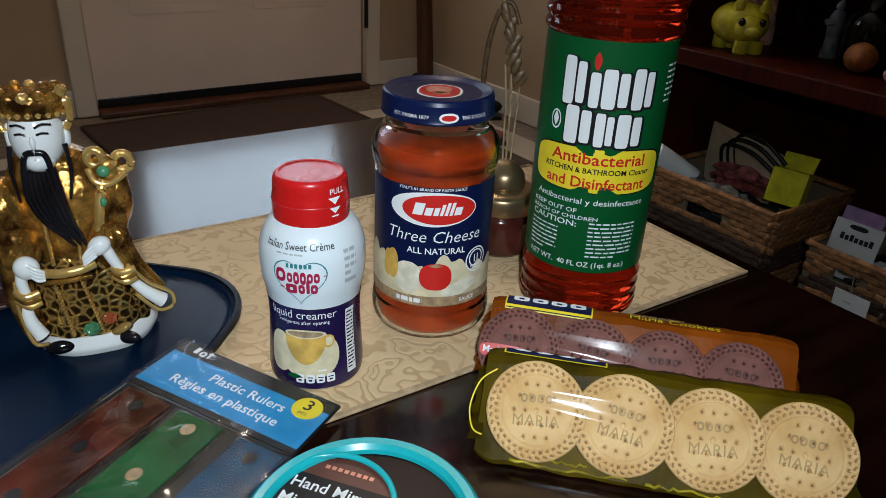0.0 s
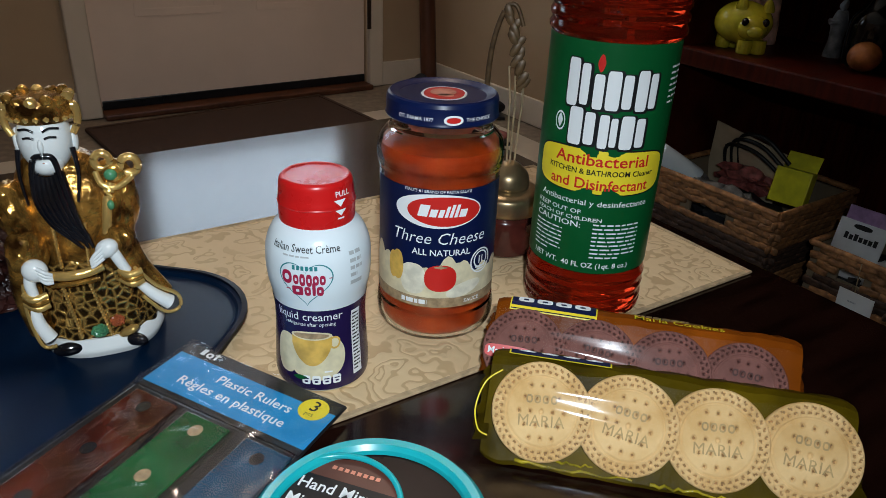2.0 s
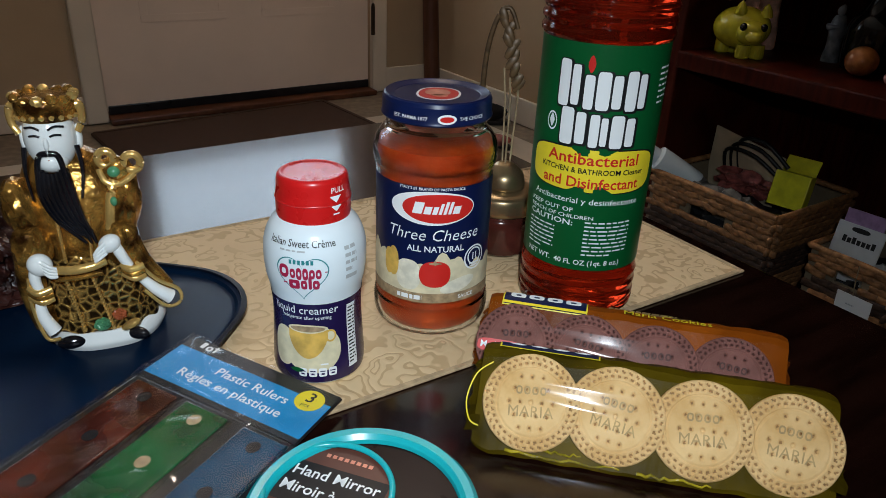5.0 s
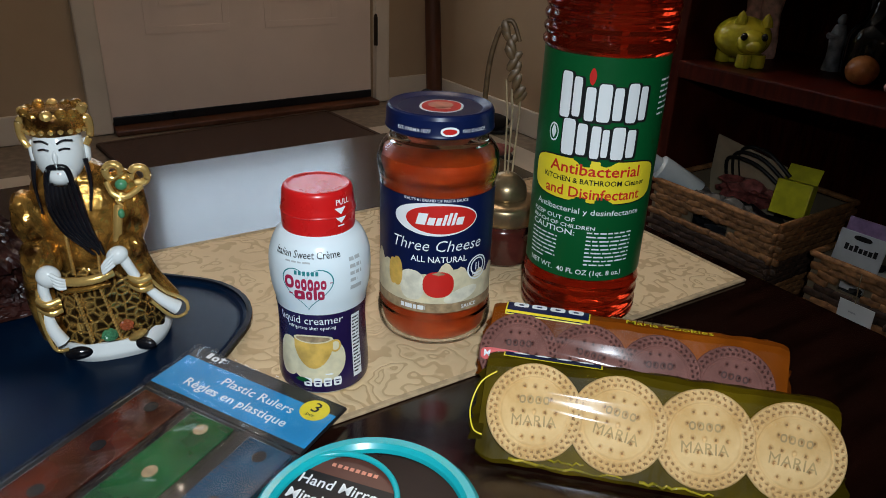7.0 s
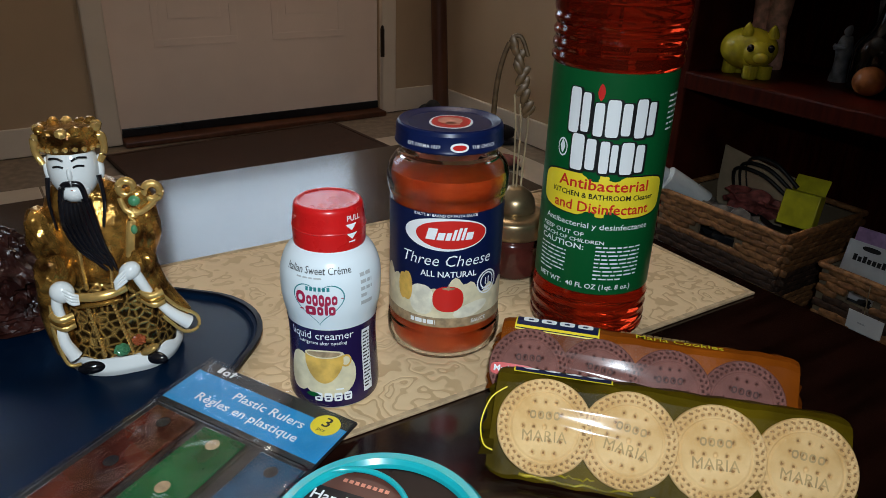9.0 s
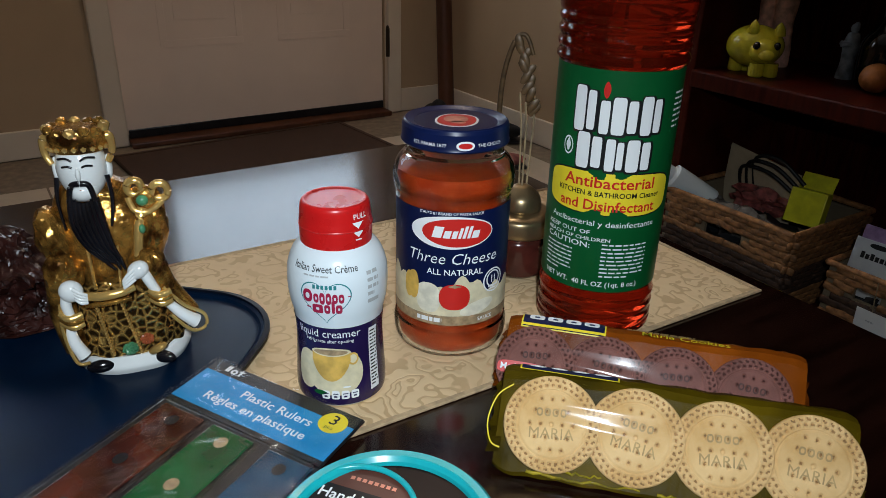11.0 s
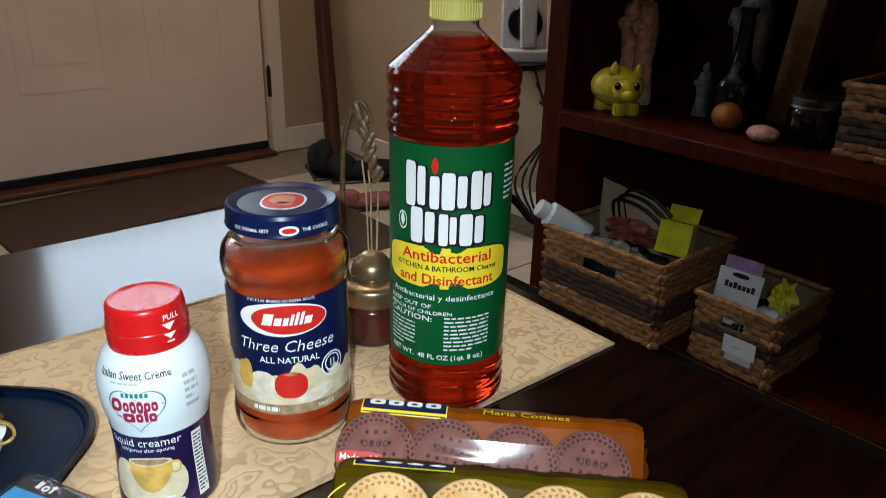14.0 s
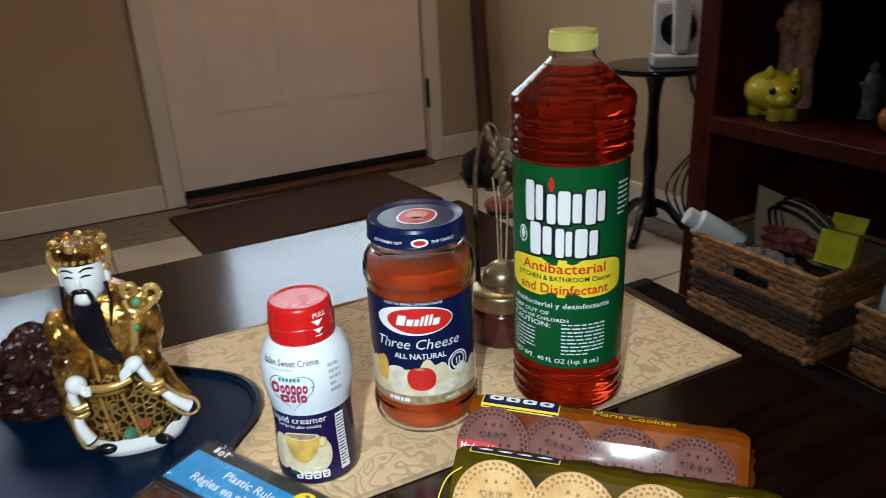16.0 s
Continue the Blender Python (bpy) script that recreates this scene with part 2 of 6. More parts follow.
twig = material("pale_twig", (0.30, 0.22, 0.12), 0.7, vary=0.35, scale=90, bump=0.5, bump_scale=200)
dusk_red = material("dark_red_glass", (0.06, 0.014, 0.010), 0.15, vary=0.4, scale=40, coat=0.4)
pole_wood = material("pole_wood", (0.10, 0.035, 0.016), 0.45, vary=0.4, scale=20, stretch=(1, 1, 0.1))
black_lacquer = material("black_lacquer", (0.010, 0.010, 0.012), 0.15, vary=0.2, scale=20)
black_cloth = material("black_suede", (0.008, 0.007, 0.008), 0.85, vary=0.3, scale=60)
brown_cloth = material("brown_cloth", (0.24, 0.13, 0.05), 0.9, vary=0.3, scale=60)
pink_cloth = material("dusty_pink", (0.30, 0.10, 0.085), 0.8, vary=0.3, scale=60)
silver_plastic = material("silver_plastic", (0.55, 0.56, 0.56), 0.35, vary=0.06, scale=40)
pig_yellow = material("pig_glaze", (0.60, 0.51, 0.03), 0.16, vary=0.25, scale=25, coat=0.6)
pink_clay = material("pink_clay", (0.76, 0.44, 0.32), 0.6, vary=0.35, scale=60, spec=0.3)
blue_clay = material("blue_grey_clay", (0.22, 0.24, 0.27), 0.6, vary=0.4, scale=60, spec=0.2)
amber_stone = material("amber_stone", (0.42, 0.14, 0.04), 0.2, vary=0.4, scale=40)
pink_stone = material("pink_stone", (0.58, 0.30, 0.25), 0.3, vary=0.25, scale=60)
dark_glass = material("dark_glass", (0.006, 0.006, 0.006), 0.1, vary=0.2, scale=30)
steel = material("steel", (0.16, 0.155, 0.145), 0.3, metal=0.9, vary=0.1, scale=60)
yellow_wrap = material("yellow_wrap", (0.66, 0.62, 0.02), 0.4, vary=0.15, scale=40)
red_wrap = material("red_wrap", (0.26, 0.07, 0.06), 0.35, vary=0.6, scale=50)
foil = material("crumpled_foil", (0.16, 0.145, 0.13), 0.3, vary=0.6, scale=45, bump=0.8, bump_scale=60)
black_cable = material("black_cable", (0.008, 0.008, 0.008), 0.4, vary=0.1)
white_card = material("white_card", (0.72, 0.72, 0.70), 0.5, vary=0.04, scale=20)
violet_wrap = material("violet_wrap", (0.32, 0.20, 0.36), 0.35, vary=0.3, scale=40)
ivory = material("ivory_curtain", (0.52, 0.45, 0.30), 0.8, vary=0.1, scale=10)
daylight = material("daylight", (0.7, 0.8, 1.0), 0.9, vary=0.0, emit=((0.70, 0.86, 1.0), 3.3))


# ---- mesh helpers ----
def finish(name, bm, mats, parent=None, label="", smooth=True):
    bmesh.ops.recalc_face_normals(bm, faces=bm.faces)
    me = bpy.data.meshes.new(name)
    bm.to_mesh(me)
    bm.free()
    for m in mats if isinstance(mats, (list, tuple)) else [mats]:
        me.materials.append(m)
    if smooth:
        me.shade_smooth()
        me.set_sharp_from_angle(angle=radians(20))
    ob = new(name, me)
    if parent is not None:
        ob.parent = parent
    if label:
        ob["label"] = label
    return ob


def part(name, bm, mats, parent, label="", smooth=True):
    return finish(name, bm, mats, parent, label, smooth)


def thing(name, m, label, category, group="", kind=""):
    ob = new(name)
    ob.empty_display_size = 0.02
    ob.matrix_world = m
    return tagged(ob, label, category, group, kind)


def box(size, at=(0, 0, 0), bevel=0.0, segments=2, bm=None, turn=None):
    bm = bm or bmesh.new()
    made = bmesh.ops.create_cube(bm, size=1.0)["verts"]
    bmesh.ops.scale(bm, vec=size, verts=made)
    if bevel:
        edges = list({e for v in made for e in v.link_edges})
        made = list({v for f in bmesh.ops.bevel(bm, geom=edges, offset=bevel, segments=segments, affect="EDGES", profile=0.5)["faces"] for v in f.verts} | {v for v in made if v.is_valid})
    if turn is not None:
        bmesh.ops.transform(bm, matrix=turn, verts=made)
    bmesh.ops.translate(bm, vec=at, verts=made)
    return bm


def span(x0, x1, y0, y1, z0, z1, bevel=0.0, bm=None):
    return box((x1 - x0, y1 - y0, z1 - z0), ((x0 + x1) / 2, (y0 + y1) / 2, (z0 + z1) / 2), bevel, bm=bm)


def lathe(profile, seg=48, bm=None, at=(0, 0, 0), closed=True):
    bm = bm or bmesh.new()
    rings = []
    for r, z in profile:
        if r < 1e-5:
            rings.append([bm.verts.new((at[0], at[1], at[2] + z))])
        else:
            rings.append([bm.verts.new((at[0] + r * math.cos(k * math.tau / seg), at[1] + r * math.sin(k * math.tau / seg), at[2] + z)) for k in range(seg)])
    for a, b in zip(rings, rings[1:]):
        for k in range(seg):
            j = (k + 1) % seg
            if len(a) == 1 and len(b) == 1:
                continue
            if len(a) == 1:
                bm.faces.new((a[0], b[k], b[j]))
            elif len(b) == 1:
                bm.faces.new((a[k], a[j], b[0]))
            else:
                bm.faces.new((a[k], a[j], b[j], b[k]))
    if closed:
        for ring, flip in ((rings[0], True), (rings[-1], False)):
            if len(ring) > 1:
                bm.faces.new(ring[::-1] if flip else ring)
    return bm


def smooth_profile(points, steps=6):
    """A profile through the given radii and heights, rounded between them."""
    out = []
    p = [points[0]] + list(points) + [points[-1]]
    for i in range(1, len(p) - 2):
        for k in range(steps):
            t = k / steps
            out.append(tuple(0.5 * (2 * p[i][c] + (p[i + 1][c] - p[i - 1][c]) * t + (2 * p[i - 1][c] - 5 * p[i][c] + 4 * p[i + 1][c] - p[i + 2][c]) * t * t
                                    + (3 * p[i][c] - p[i - 1][c] - 3 * p[i + 1][c] + p[i + 2][c]) * t ** 3) for c in (0, 1)))
    return out + [points[-1]]


def tube(points, r, seg=8, bm=None, taper=1.0):
    seg = max(seg, 20)
    bm = bm or bmesh.new()
    pts = [Vector(p) for p in points]
    rings = []
    for i, p in enumerate(pts):
        d = (pts[min(i + 1, len(pts) - 1)] - pts[max(i - 1, 0)]).normalized()
        side = d.cross(Vector((0, 0, 1)) if abs(d.z) < 0.9 else Vector((1, 0, 0))).normalized()
        up = side.cross(d)
        k = r * (1 + (taper - 1) * i / max(1, len(pts) - 1))
        rings.append([bm.verts.new(p + k * (math.cos(a * math.tau / seg) * side + math.sin(a * math.tau / seg) * up)) for a in range(seg)])
    for a, b in zip(rings, rings[1:]):
        for k in range(seg):
            bm.faces.new((a[k], a[(k + 1) % seg], b[(k + 1) % seg], b[k]))
    bm.faces.new(rings[0][::-1])
    bm.faces.new(rings[-1])
    return bm


def arc(points, steps=8):
    return [Vector((*(q[:2]), z)) for q, z in zip(smooth_profile([(p[0], p[1]) for p in points], steps), [q[1] for q in smooth_profile([(p[0], p[2]) for p in points], steps)])]


def blob(at, size, bm=None, turn=None, sub=3, lump=0.0, freq=20.0, index=0):
    bm = bm or bmesh.new()
    made = bmesh.ops.create_icosphere(bm, subdivisions=sub, radius=1.0)["verts"]
    for v in made:
        if lump:
            v.co *= 1 + lump * noise.noise(v.co * freq * 0.1 + Vector(at) * 50)
        v.co = Vector((v.co.x * size[0], v.co.y * size[1], v.co.z * size[2]))
    if turn is not None:
        bmesh.ops.transform(bm, matrix=turn, verts=made)
    bmesh.ops.translate(bm, vec=at, verts=made)
    for f in {f for v in made for f in v.link_faces}:
        f.material_index = index
    return bm


# flat artwork: shapes given in a plane, laid on a face or round a bottle by a mapping
def art(name, shape, lay, mat, parent, label=""):
    verts, faces = shape
    me = bpy.data.meshes.new(name)
    me.from_pydata([tuple(lay(x, y)) for x, y in verts], [], faces)
    me.materials.append(mat)
    me.shade_smooth()
    ob = new(name, me)
    ob.parent = parent
    if label:
        ob["label"] = label
    return ob


def letters(name, shapes, lay, mat, parent):
    for shape in shapes:
        art(name, shape, lay, mat, parent)


def merge(*shapes):
    verts, faces = [], []
    for v, f in shapes:
        k = len(verts)
        verts += list(v)
        faces += [tuple(i + k for i in face) for face in f]
    return verts, faces


def rect(x0, y0, x1, y1, nx=6, ny=1):
    verts = [(x0 + (x1 - x0) * i / nx, y0 + (y1 - y0) * j / ny) for j in range(ny + 1) for i in range(nx + 1)]
    faces = [(j * (nx + 1) + i, j * (nx + 1) + i + 1, (j + 1) * (nx + 1) + i + 1, (j + 1) * (nx + 1) + i) for j in range(ny) for i in range(nx)]
    return verts, faces


def oval(cx, cy, rx, ry, power=2.0, seg=40, rings=4, hole=0.0, tilt=0.0):
    verts, faces = [], []
    for j in range(rings + 1):
        s = hole + (1 - hole) * j / rings
        for k in range(seg):
            a = k * math.tau / seg
            c, d = math.cos(a), math.sin(a)
            x, y = rx * s * math.copysign(abs(c) ** (2 / power), c), ry * s * math.copysign(abs(d) ** (2 / power), d)
            verts.append((cx + x * math.cos(tilt) - y * math.sin(tilt), cy + x * math.sin(tilt) + y * math.cos(tilt)))
    for j in range(rings):
        for k in range(seg):
            i = (k + 1) % seg
            faces.append((j * seg + k, j * seg + i, (j + 1) * seg + i, (j + 1) * seg + k))
    return verts, faces


def poly(points):
    """A strip between a lower and an upper line, given as (x, low, high)."""
    verts = [(x, lo) for x, lo, hi in points] + [(x, hi) for x, lo, hi in points]
    n = len(points)
    return verts, [(i, i + 1, n + i + 1, n + i) for i in range(n - 1)]


def words(body, size, x=0.0, y=0.0, align="CENTER", stretch=1.0, slant=0.0, bold=0.0):
    cu = bpy.data.curves.new("words", "FONT")
    cu.body, cu.size, cu.align_x, cu.resolution_u, cu.shear, cu.offset = body, size, align, 2, slant, bold * size
    ob = bpy.data.objects.new("words", cu)
    scene.collection.objects.link(ob)
    me = bpy.data.meshes.new_from_object(ob.evaluated_get(bpy.context.evaluated_depsgraph_get()))
    verts = [(v.co.x * stretch + x, v.co.y + y) for v in me.vertices]
    faces = [tuple(p.vertices) for p in me.polygons]
    bpy.data.objects.remove(ob)
    bpy.data.meshes.remove(me)
    bpy.data.curves.remove(cu)
    return verts, faces


def bars(x, y, width, rows, pitch, thick, seed=1):
    """Lines of writing too small to read."""
    rng = random.Random(seed)
    out = []
    for r in range(rows):
        at = x
        end = x + width * (1 if r < rows - 1 else 0.6)
        while at < end:
            w = rng.uniform(0.0022, 0.006)
            out.append(rect(at, y - r * pitch, min(at + w, end), y - r * pitch + thick, 1))
            at += w + 0.0009
    return merge(*out)


def round_lay(profile, off, face=0.0, wide=1.0):
    """Lays artwork round a bottle: x along its girth, y up. face: degrees by which its front is turned to the right."""
    zs, rs = [p[1] for p in profile], [p[0] for p in profile]

    def lay(x, y):
        r = float(np.interp(y, zs, rs))
        a = wide * x / max(rs) + radians(face)
        return ((r + off) * math.sin(a), -(r + off) * math.cos(a), y)
    return lay


# ---- the house ----
def structure(name, bm, mats, label, m=None, smooth=False):
    ob = finish(name, bm, mats, smooth=smooth)
    ob.matrix_world = m or room(0, 0)
    return tagged(ob, label, name.split("_")[0], kind="structure")


WALL_V, RIGHT_U, LEFT_U, BACK_V, FAR_LEFT_U, HIGH = 2.350, 1.60, -0.22, -2.4, -2.6, 2.45
DOOR0, DOOR1, DOOR_H = 0.424, 1.345, 2.04

SIDE = (-0.52, -0.035, 0.93, 1.90)
bm = span(FAR_LEFT_U, SIDE[0], WALL_V, WALL_V + 0.12, 0, HIGH)
span(SIDE[1], DOOR0, WALL_V, WALL_V + 0.12, 0, HIGH, bm=bm)
span(SIDE[0], SIDE[1], WALL_V, WALL_V + 0.12, 0, SIDE[2], bm=bm)
span(SIDE[0], SIDE[1], WALL_V, WALL_V + 0.12, SIDE[3], HIGH, bm=bm)
span(DOOR1, RIGHT_U + 0.12, WALL_V, WALL_V + 0.12, 0, HIGH, bm=bm)
span(DOOR0, DOOR1, WALL_V, WALL_V + 0.12, DOOR_H, HIGH, bm=bm)
structure("wall_north", bm, wall_paint, "tan painted wall round the entrance door")
structure("wall_east", span(RIGHT_U, RIGHT_U + 0.12, BACK_V, WALL_V, 0, HIGH), wall_paint, "tan painted wall behind the dark cabinet")
structure("wall_south", span(FAR_LEFT_U, RIGHT_U + 0.12, BACK_V - 0.12, BACK_V, 0, HIGH), wall_paint, "plain tan painted wall closing the room")
structure("wall_west", span(FAR_LEFT_U - 0.12, FAR_LEFT_U, BACK_V - 0.12, WALL_V + 0.12, 0, HIGH), wall_paint, "plain tan painted wall closing the room")
structure("ceiling", span(FAR_LEFT_U - 0.12, RIGHT_U + 0.12, BACK_V - 0.12, WALL_V + 0.12, HIGH, HIGH + 0.1), ceiling_paint, "plain pale painted ceiling")
floor = structure("floor", span(FAR_LEFT_U - 0.12, RIGHT_U + 0.12, BACK_V - 0.12, WALL_V + 0.12, -0.10, -0.003), grout, "cream ceramic tile floor with brown grout")
bm = span(LEFT_U - 0.34, DOOR0 - 0.066, WALL_V - 0.014, WALL_V - 0.001, 0, 0.085, 0.003)
span(DOOR1 + 0.062, RIGHT_U - 0.016, WALL_V - 0.014, WALL_V - 0.001, 0, 0.085, 0.003, bm=bm)
structure("baseboard", bm, trim_paint, "cream painted baseboard along the door wall", smooth=True)
structure("baseboard", span(RIGHT_U - 0.014, RIGHT_U - 0.001, 1.05, WALL_V - 0.001, 0, 0.085, 0.003), trim_paint, "cream painted baseboard along the side wall", smooth=True)
bm = span(DOOR0 - 0.066, DOOR0 - 0.002, WALL_V - 0.02, WALL_V + 0.04, 0, DOOR_H + 0.08, 0.006)
span(DOOR1 + 0.002, DOOR1 + 0.062, WALL_V - 0.02, WALL_V + 0.04, 0, DOOR_H + 0.08, 0.006, bm=bm)
span(DOOR0 - 0.002, DOOR1 + 0.002, WALL_V - 0.02, WALL_V + 0.04, DOOR_H + 0.002, DOOR_H + 0.08, 0.006, bm=bm)
structure("trim", bm, trim_paint, "cream moulded casing round the entrance door", smooth=True)

# entrance door: lower panels, a glazed upper half, hinges and a threshold
door = thing("door_1", room(0, 0), "closed off-white panelled entrance door with dark hinges", "door", kind="structure")
WIN = (0.535, 1.235, 0.90, 1.88)
bm = span(DOOR0 + 0.002, DOOR1 - 0.002, WALL_V + 0.012, WALL_V + 0.05, 0.035, WIN[2])
span(DOOR0 + 0.004, DOOR1 - 0.004, WALL_V + 0.012, WALL_V + 0.05, WIN[3], DOOR_H - 0.004, bm=bm)
span(DOOR0 + 0.004, WIN[0], WALL_V + 0.012, WALL_V + 0.05, WIN[2], WIN[3], bm=bm)
span(WIN[1], DOOR1 - 0.004, WALL_V + 0.012, WALL_V + 0.05, WIN[2], WIN[3], bm=bm)
part("door_leaf", bm, door_paint, door, smooth=False)
for a, b in ((0.56, 0.825), (0.945, 1.21)):
    bm = bmesh.new()
    for k in range(4):
        x0, x1 = (a, b) if k < 2 else ((a, a + 0.022) if k == 2 else (b - 0.022, b))
        z0, z1 = ((0.29, 0.312), (0.788, 0.81), (0.312, 0.788), (0.312, 0.788))[k]
        span(x0, x1, WALL_V + 0.0102, WALL_V + 0.0118, z0, z1, 0.0007, bm=bm)
    part("panel_moulding", bm, door_paint, door)
    part("raised_panel", span(a + 0.05, b - 0.05, WALL_V + 0.0104, WALL_V + 0.0118, 0.372, 0.738, 0.0006), door_paint, door)
bm = span(WIN[0] - 0.03, WIN[0], WALL_V - 0.004, WALL_V + 0.0115, WIN[2] - 0.03, WIN[3] + 0.03, 0.004)
span(WIN[1], WIN[1] + 0.03, WALL_V - 0.004, WALL_V + 0.0115, WIN[2] - 0.03, WIN[3] + 0.03, 0.004, bm=bm)
span(WIN[0], WIN[1], WALL_V - 0.004, WALL_V + 0.0115, WIN[2] - 0.03, WIN[2], 0.004, bm=bm)
span(WIN[0], WIN[1], WALL_V - 0.004, WALL_V + 0.0115, WIN[3], WIN[3] + 0.03, 0.004, bm=bm)
part("window_frame", bm, door_paint, door)
part("pane", span(WIN[0] + 0.001, WIN[1] - 0.001, WALL_V + 0.028, WALL_V + 0.031, WIN[2] + 0.001, WIN[3] - 0.001), glass, door, smooth=False).visible_shadow = False
for z in (0.262, 1.02, 1.82):
    bm = lathe([(0.0075, -0.05), (0.0075, 0.05)], 12, at=(DOOR1 + 0.001, WALL_V - 0.024, z))
    lathe([(0.005, 0.05), (0.006, 0.056), (0.0, 0.062)], 12, bm=bm, at=(DOOR1 + 0.001, WALL_V - 0.024, z))
    part("hinge", bm, material("dark_bronze", (0.05, 0.035, 0.025), 0.4, metal=0.7), door, "dark bronze barrel hinge")
part("sweep", span(DOOR0 + 0.004, DOOR1 - 0.004, WALL_V + 0.004, WALL_V + 0.011, 0.018, 0.045, 0.002), card_black, door, "black rubber door sweep")
bm = span(DOOR0 - 0.002, DOOR1 + 0.002, WALL_V - 0.055, WALL_V + 0.11, -0.002, 0.017, 0.005)
# unseen strips added behind the leaf to keep daylight from leaking past it
stop = span(DOOR0 - 0.01, DOOR0 + 0.02, WALL_V + 0.052, WALL_V + 0.118, 0.018, DOOR_H)
span(DOOR1 - 0.02, DOOR1 + 0.01, WALL_V + 0.052, WALL_V + 0.118, 0.018, DOOR_H, bm=stop)
span(DOOR0 + 0.02, DOOR1 - 0.02, WALL_V + 0.052, WALL_V + 0.118, DOOR_H - 0.02, DOOR_H, bm=stop)
structure("trim", stop, trim_paint, "unseen cream strips behind the door, blocking daylight at its edges")
structure("threshold", bm, pole_wood, "dark brown threshold under the entrance door", smooth=True)
back = structure("backdrop", span(WIN[0] - 0.05, WIN[1] + 0.05, WALL_V + 0.054, WALL_V + 0.058, WIN[2] - 0.05, WIN[3] + 0.05), daylight, "plain bright overcast daylight outside the door glass")

# narrow window beside the door
window = thing("window_1", room(0, 0), "narrow daylit window with cream painted frame", "window", kind="structure")
for a in ((SIDE[0] - 0.05, SIDE[0] - 0.001, SIDE[2] - 0.05, SIDE[3] + 0.05), (SIDE[1] + 0.001, SIDE[1] + 0.05, SIDE[2] - 0.05, SIDE[3] + 0.05)):
    part("window_frame", span(a[0], a[1], WALL_V - 0.016, WALL_V - 0.001, a[2], a[3], 0.003), trim_paint, window)
part("window_frame", span(SIDE[0], SIDE[1], WALL_V - 0.016, WALL_V - 0.001, SIDE[3] + 0.001, SIDE[3] + 0.05, 0.003), trim_paint, window)
part("window_sill", span(SIDE[0] - 0.07, SIDE[1] + 0.07, WALL_V - 0.045, WALL_V - 0.001, SIDE[2] - 0.075, SIDE[2] - 0.051, 0.004), trim_paint, window)
part("pane", span(SIDE[0], SIDE[1], WALL_V + 0.05, WALL_V + 0.053, SIDE[2], SIDE[3]), glass, window, smooth=False).visible_shadow = False
structure("backdrop", span(SIDE[0] - 0.05, SIDE[1] + 0.05, WALL_V + 0.124, WALL_V + 0.128, SIDE[2] - 0.05, SIDE[3] + 0.05), daylight, "plain bright overcast daylight outside the narrow window")

# floor mat
floor_mat = thing("floor_mat", room(0.752, 2.052, 0, 4.5), "dark brown ribbed doormat lying before the entrance door", "mat")
part("carpet", span(-0.39, 0.39, -0.205, 0.205, -0.0028, 0.008, 0.003), mat_fibre, floor_mat)
bm = bmesh.new()
for a in ((-0.385, 0.385, -0.202, -0.188), (-0.385, 0.385, 0.188, 0.202), (-0.387, -0.373, -0.188, 0.188), (0.373, 0.387, -0.188, 0.188)):
    span(*a, 0.0065, 0.0105, 0.0015, bm=bm)
part("binding", bm, mat_fibre, floor_mat)

# flat dark sheet, added to keep the floor between the table and the cabinet black
rug = thing("area_rug", room(0, 0), "added almost black sheet on the floor under the coffee table", "rug")
part("rug_body", span(-0.70, 1.262, -1.10, 1.02, -0.0028, 0.006, 0.003), material("black_rug", (0.010, 0.006, 0.005), 0.97, vary=0.5, scale=60, bump=0.7, bump_scale=300, spec=0.1), rug)
part("rug_border", span(-0.70, 1.262, 1.021, 1.05, -0.0028, 0.007, 0.003), black_cloth, rug, "black edge strip of the added sheet")

# coffee table
table = thing("coffee_table", room(0, 0), "dark espresso polished wooden coffee table, glossy top", "table")
TU0, TU1, TV0, TV1 = -0.40, 0.675, -0.10, 0.899
part("tabletop", span(TU0, TU1, TV0, TV1, T - 0.032, T, 0.005), table_wood, table)
bm = span(TU0 + 0.05, TU1 - 0.05, TV1 - 0.075, TV1 - 0.055, T - 0.10, T - 0.0325, 0.002)
part("apron", bm, table_wood, table)
part("apron", span(TU0 + 0.05, TU1 - 0.05, TV0 + 0.055, TV0 + 0.075, T - 0.10, T - 0.0325, 0.002), table_wood, table)
part("apron", span(TU1 - 0.075, TU1 - 0.055, TV0 + 0.08, TV1 - 0.08, T - 0.10, T - 0.0325, 0.002), table_wood, table)
part("apron", span(TU0 + 0.055, TU0 + 0.075, TV0 + 0.08, TV1 - 0.08, T - 0.10, T - 0.0325, 0.002), table_wood, table)
for u in (TU0 + 0.06, TU1 - 0.06):
    for v in (TV0 + 0.06, TV1 - 0.06):
        part("leg", span(u - 0.03, u + 0.03, v - 0.03, v + 0.03, 0.0062, T - 0.0328, 0.006), table_wood, table)

# table runner, slightly rippled
bm = bmesh.new()
NX, NY = 90, 46
grid = [[None] * (NY + 1) for _ in range(NX + 1)]
for i in range(NX + 1):
    for j in range(NY + 1):
        x, y = 0.02 + 0.625 * i / NX, 0.298 + 0.332 * j / NY
        h = 0.0012 * max(0, noise.noise((x * 9, y * 9, 1.0))) + 0.0016
        grid[i][j] = bm.verts.new((x + 0.002 * noise.noise((y * 14, 3, i)), y + 0.002 * noise.noise((x * 14, 7, 0)), h))
for i in range(NX):
    for j in range(NY):
        bm.faces.new((grid[i][j], grid[i + 1][j], grid[i + 1][j + 1], grid[i][j + 1]))
rim = [e for e in bm.edges if e.is_boundary]
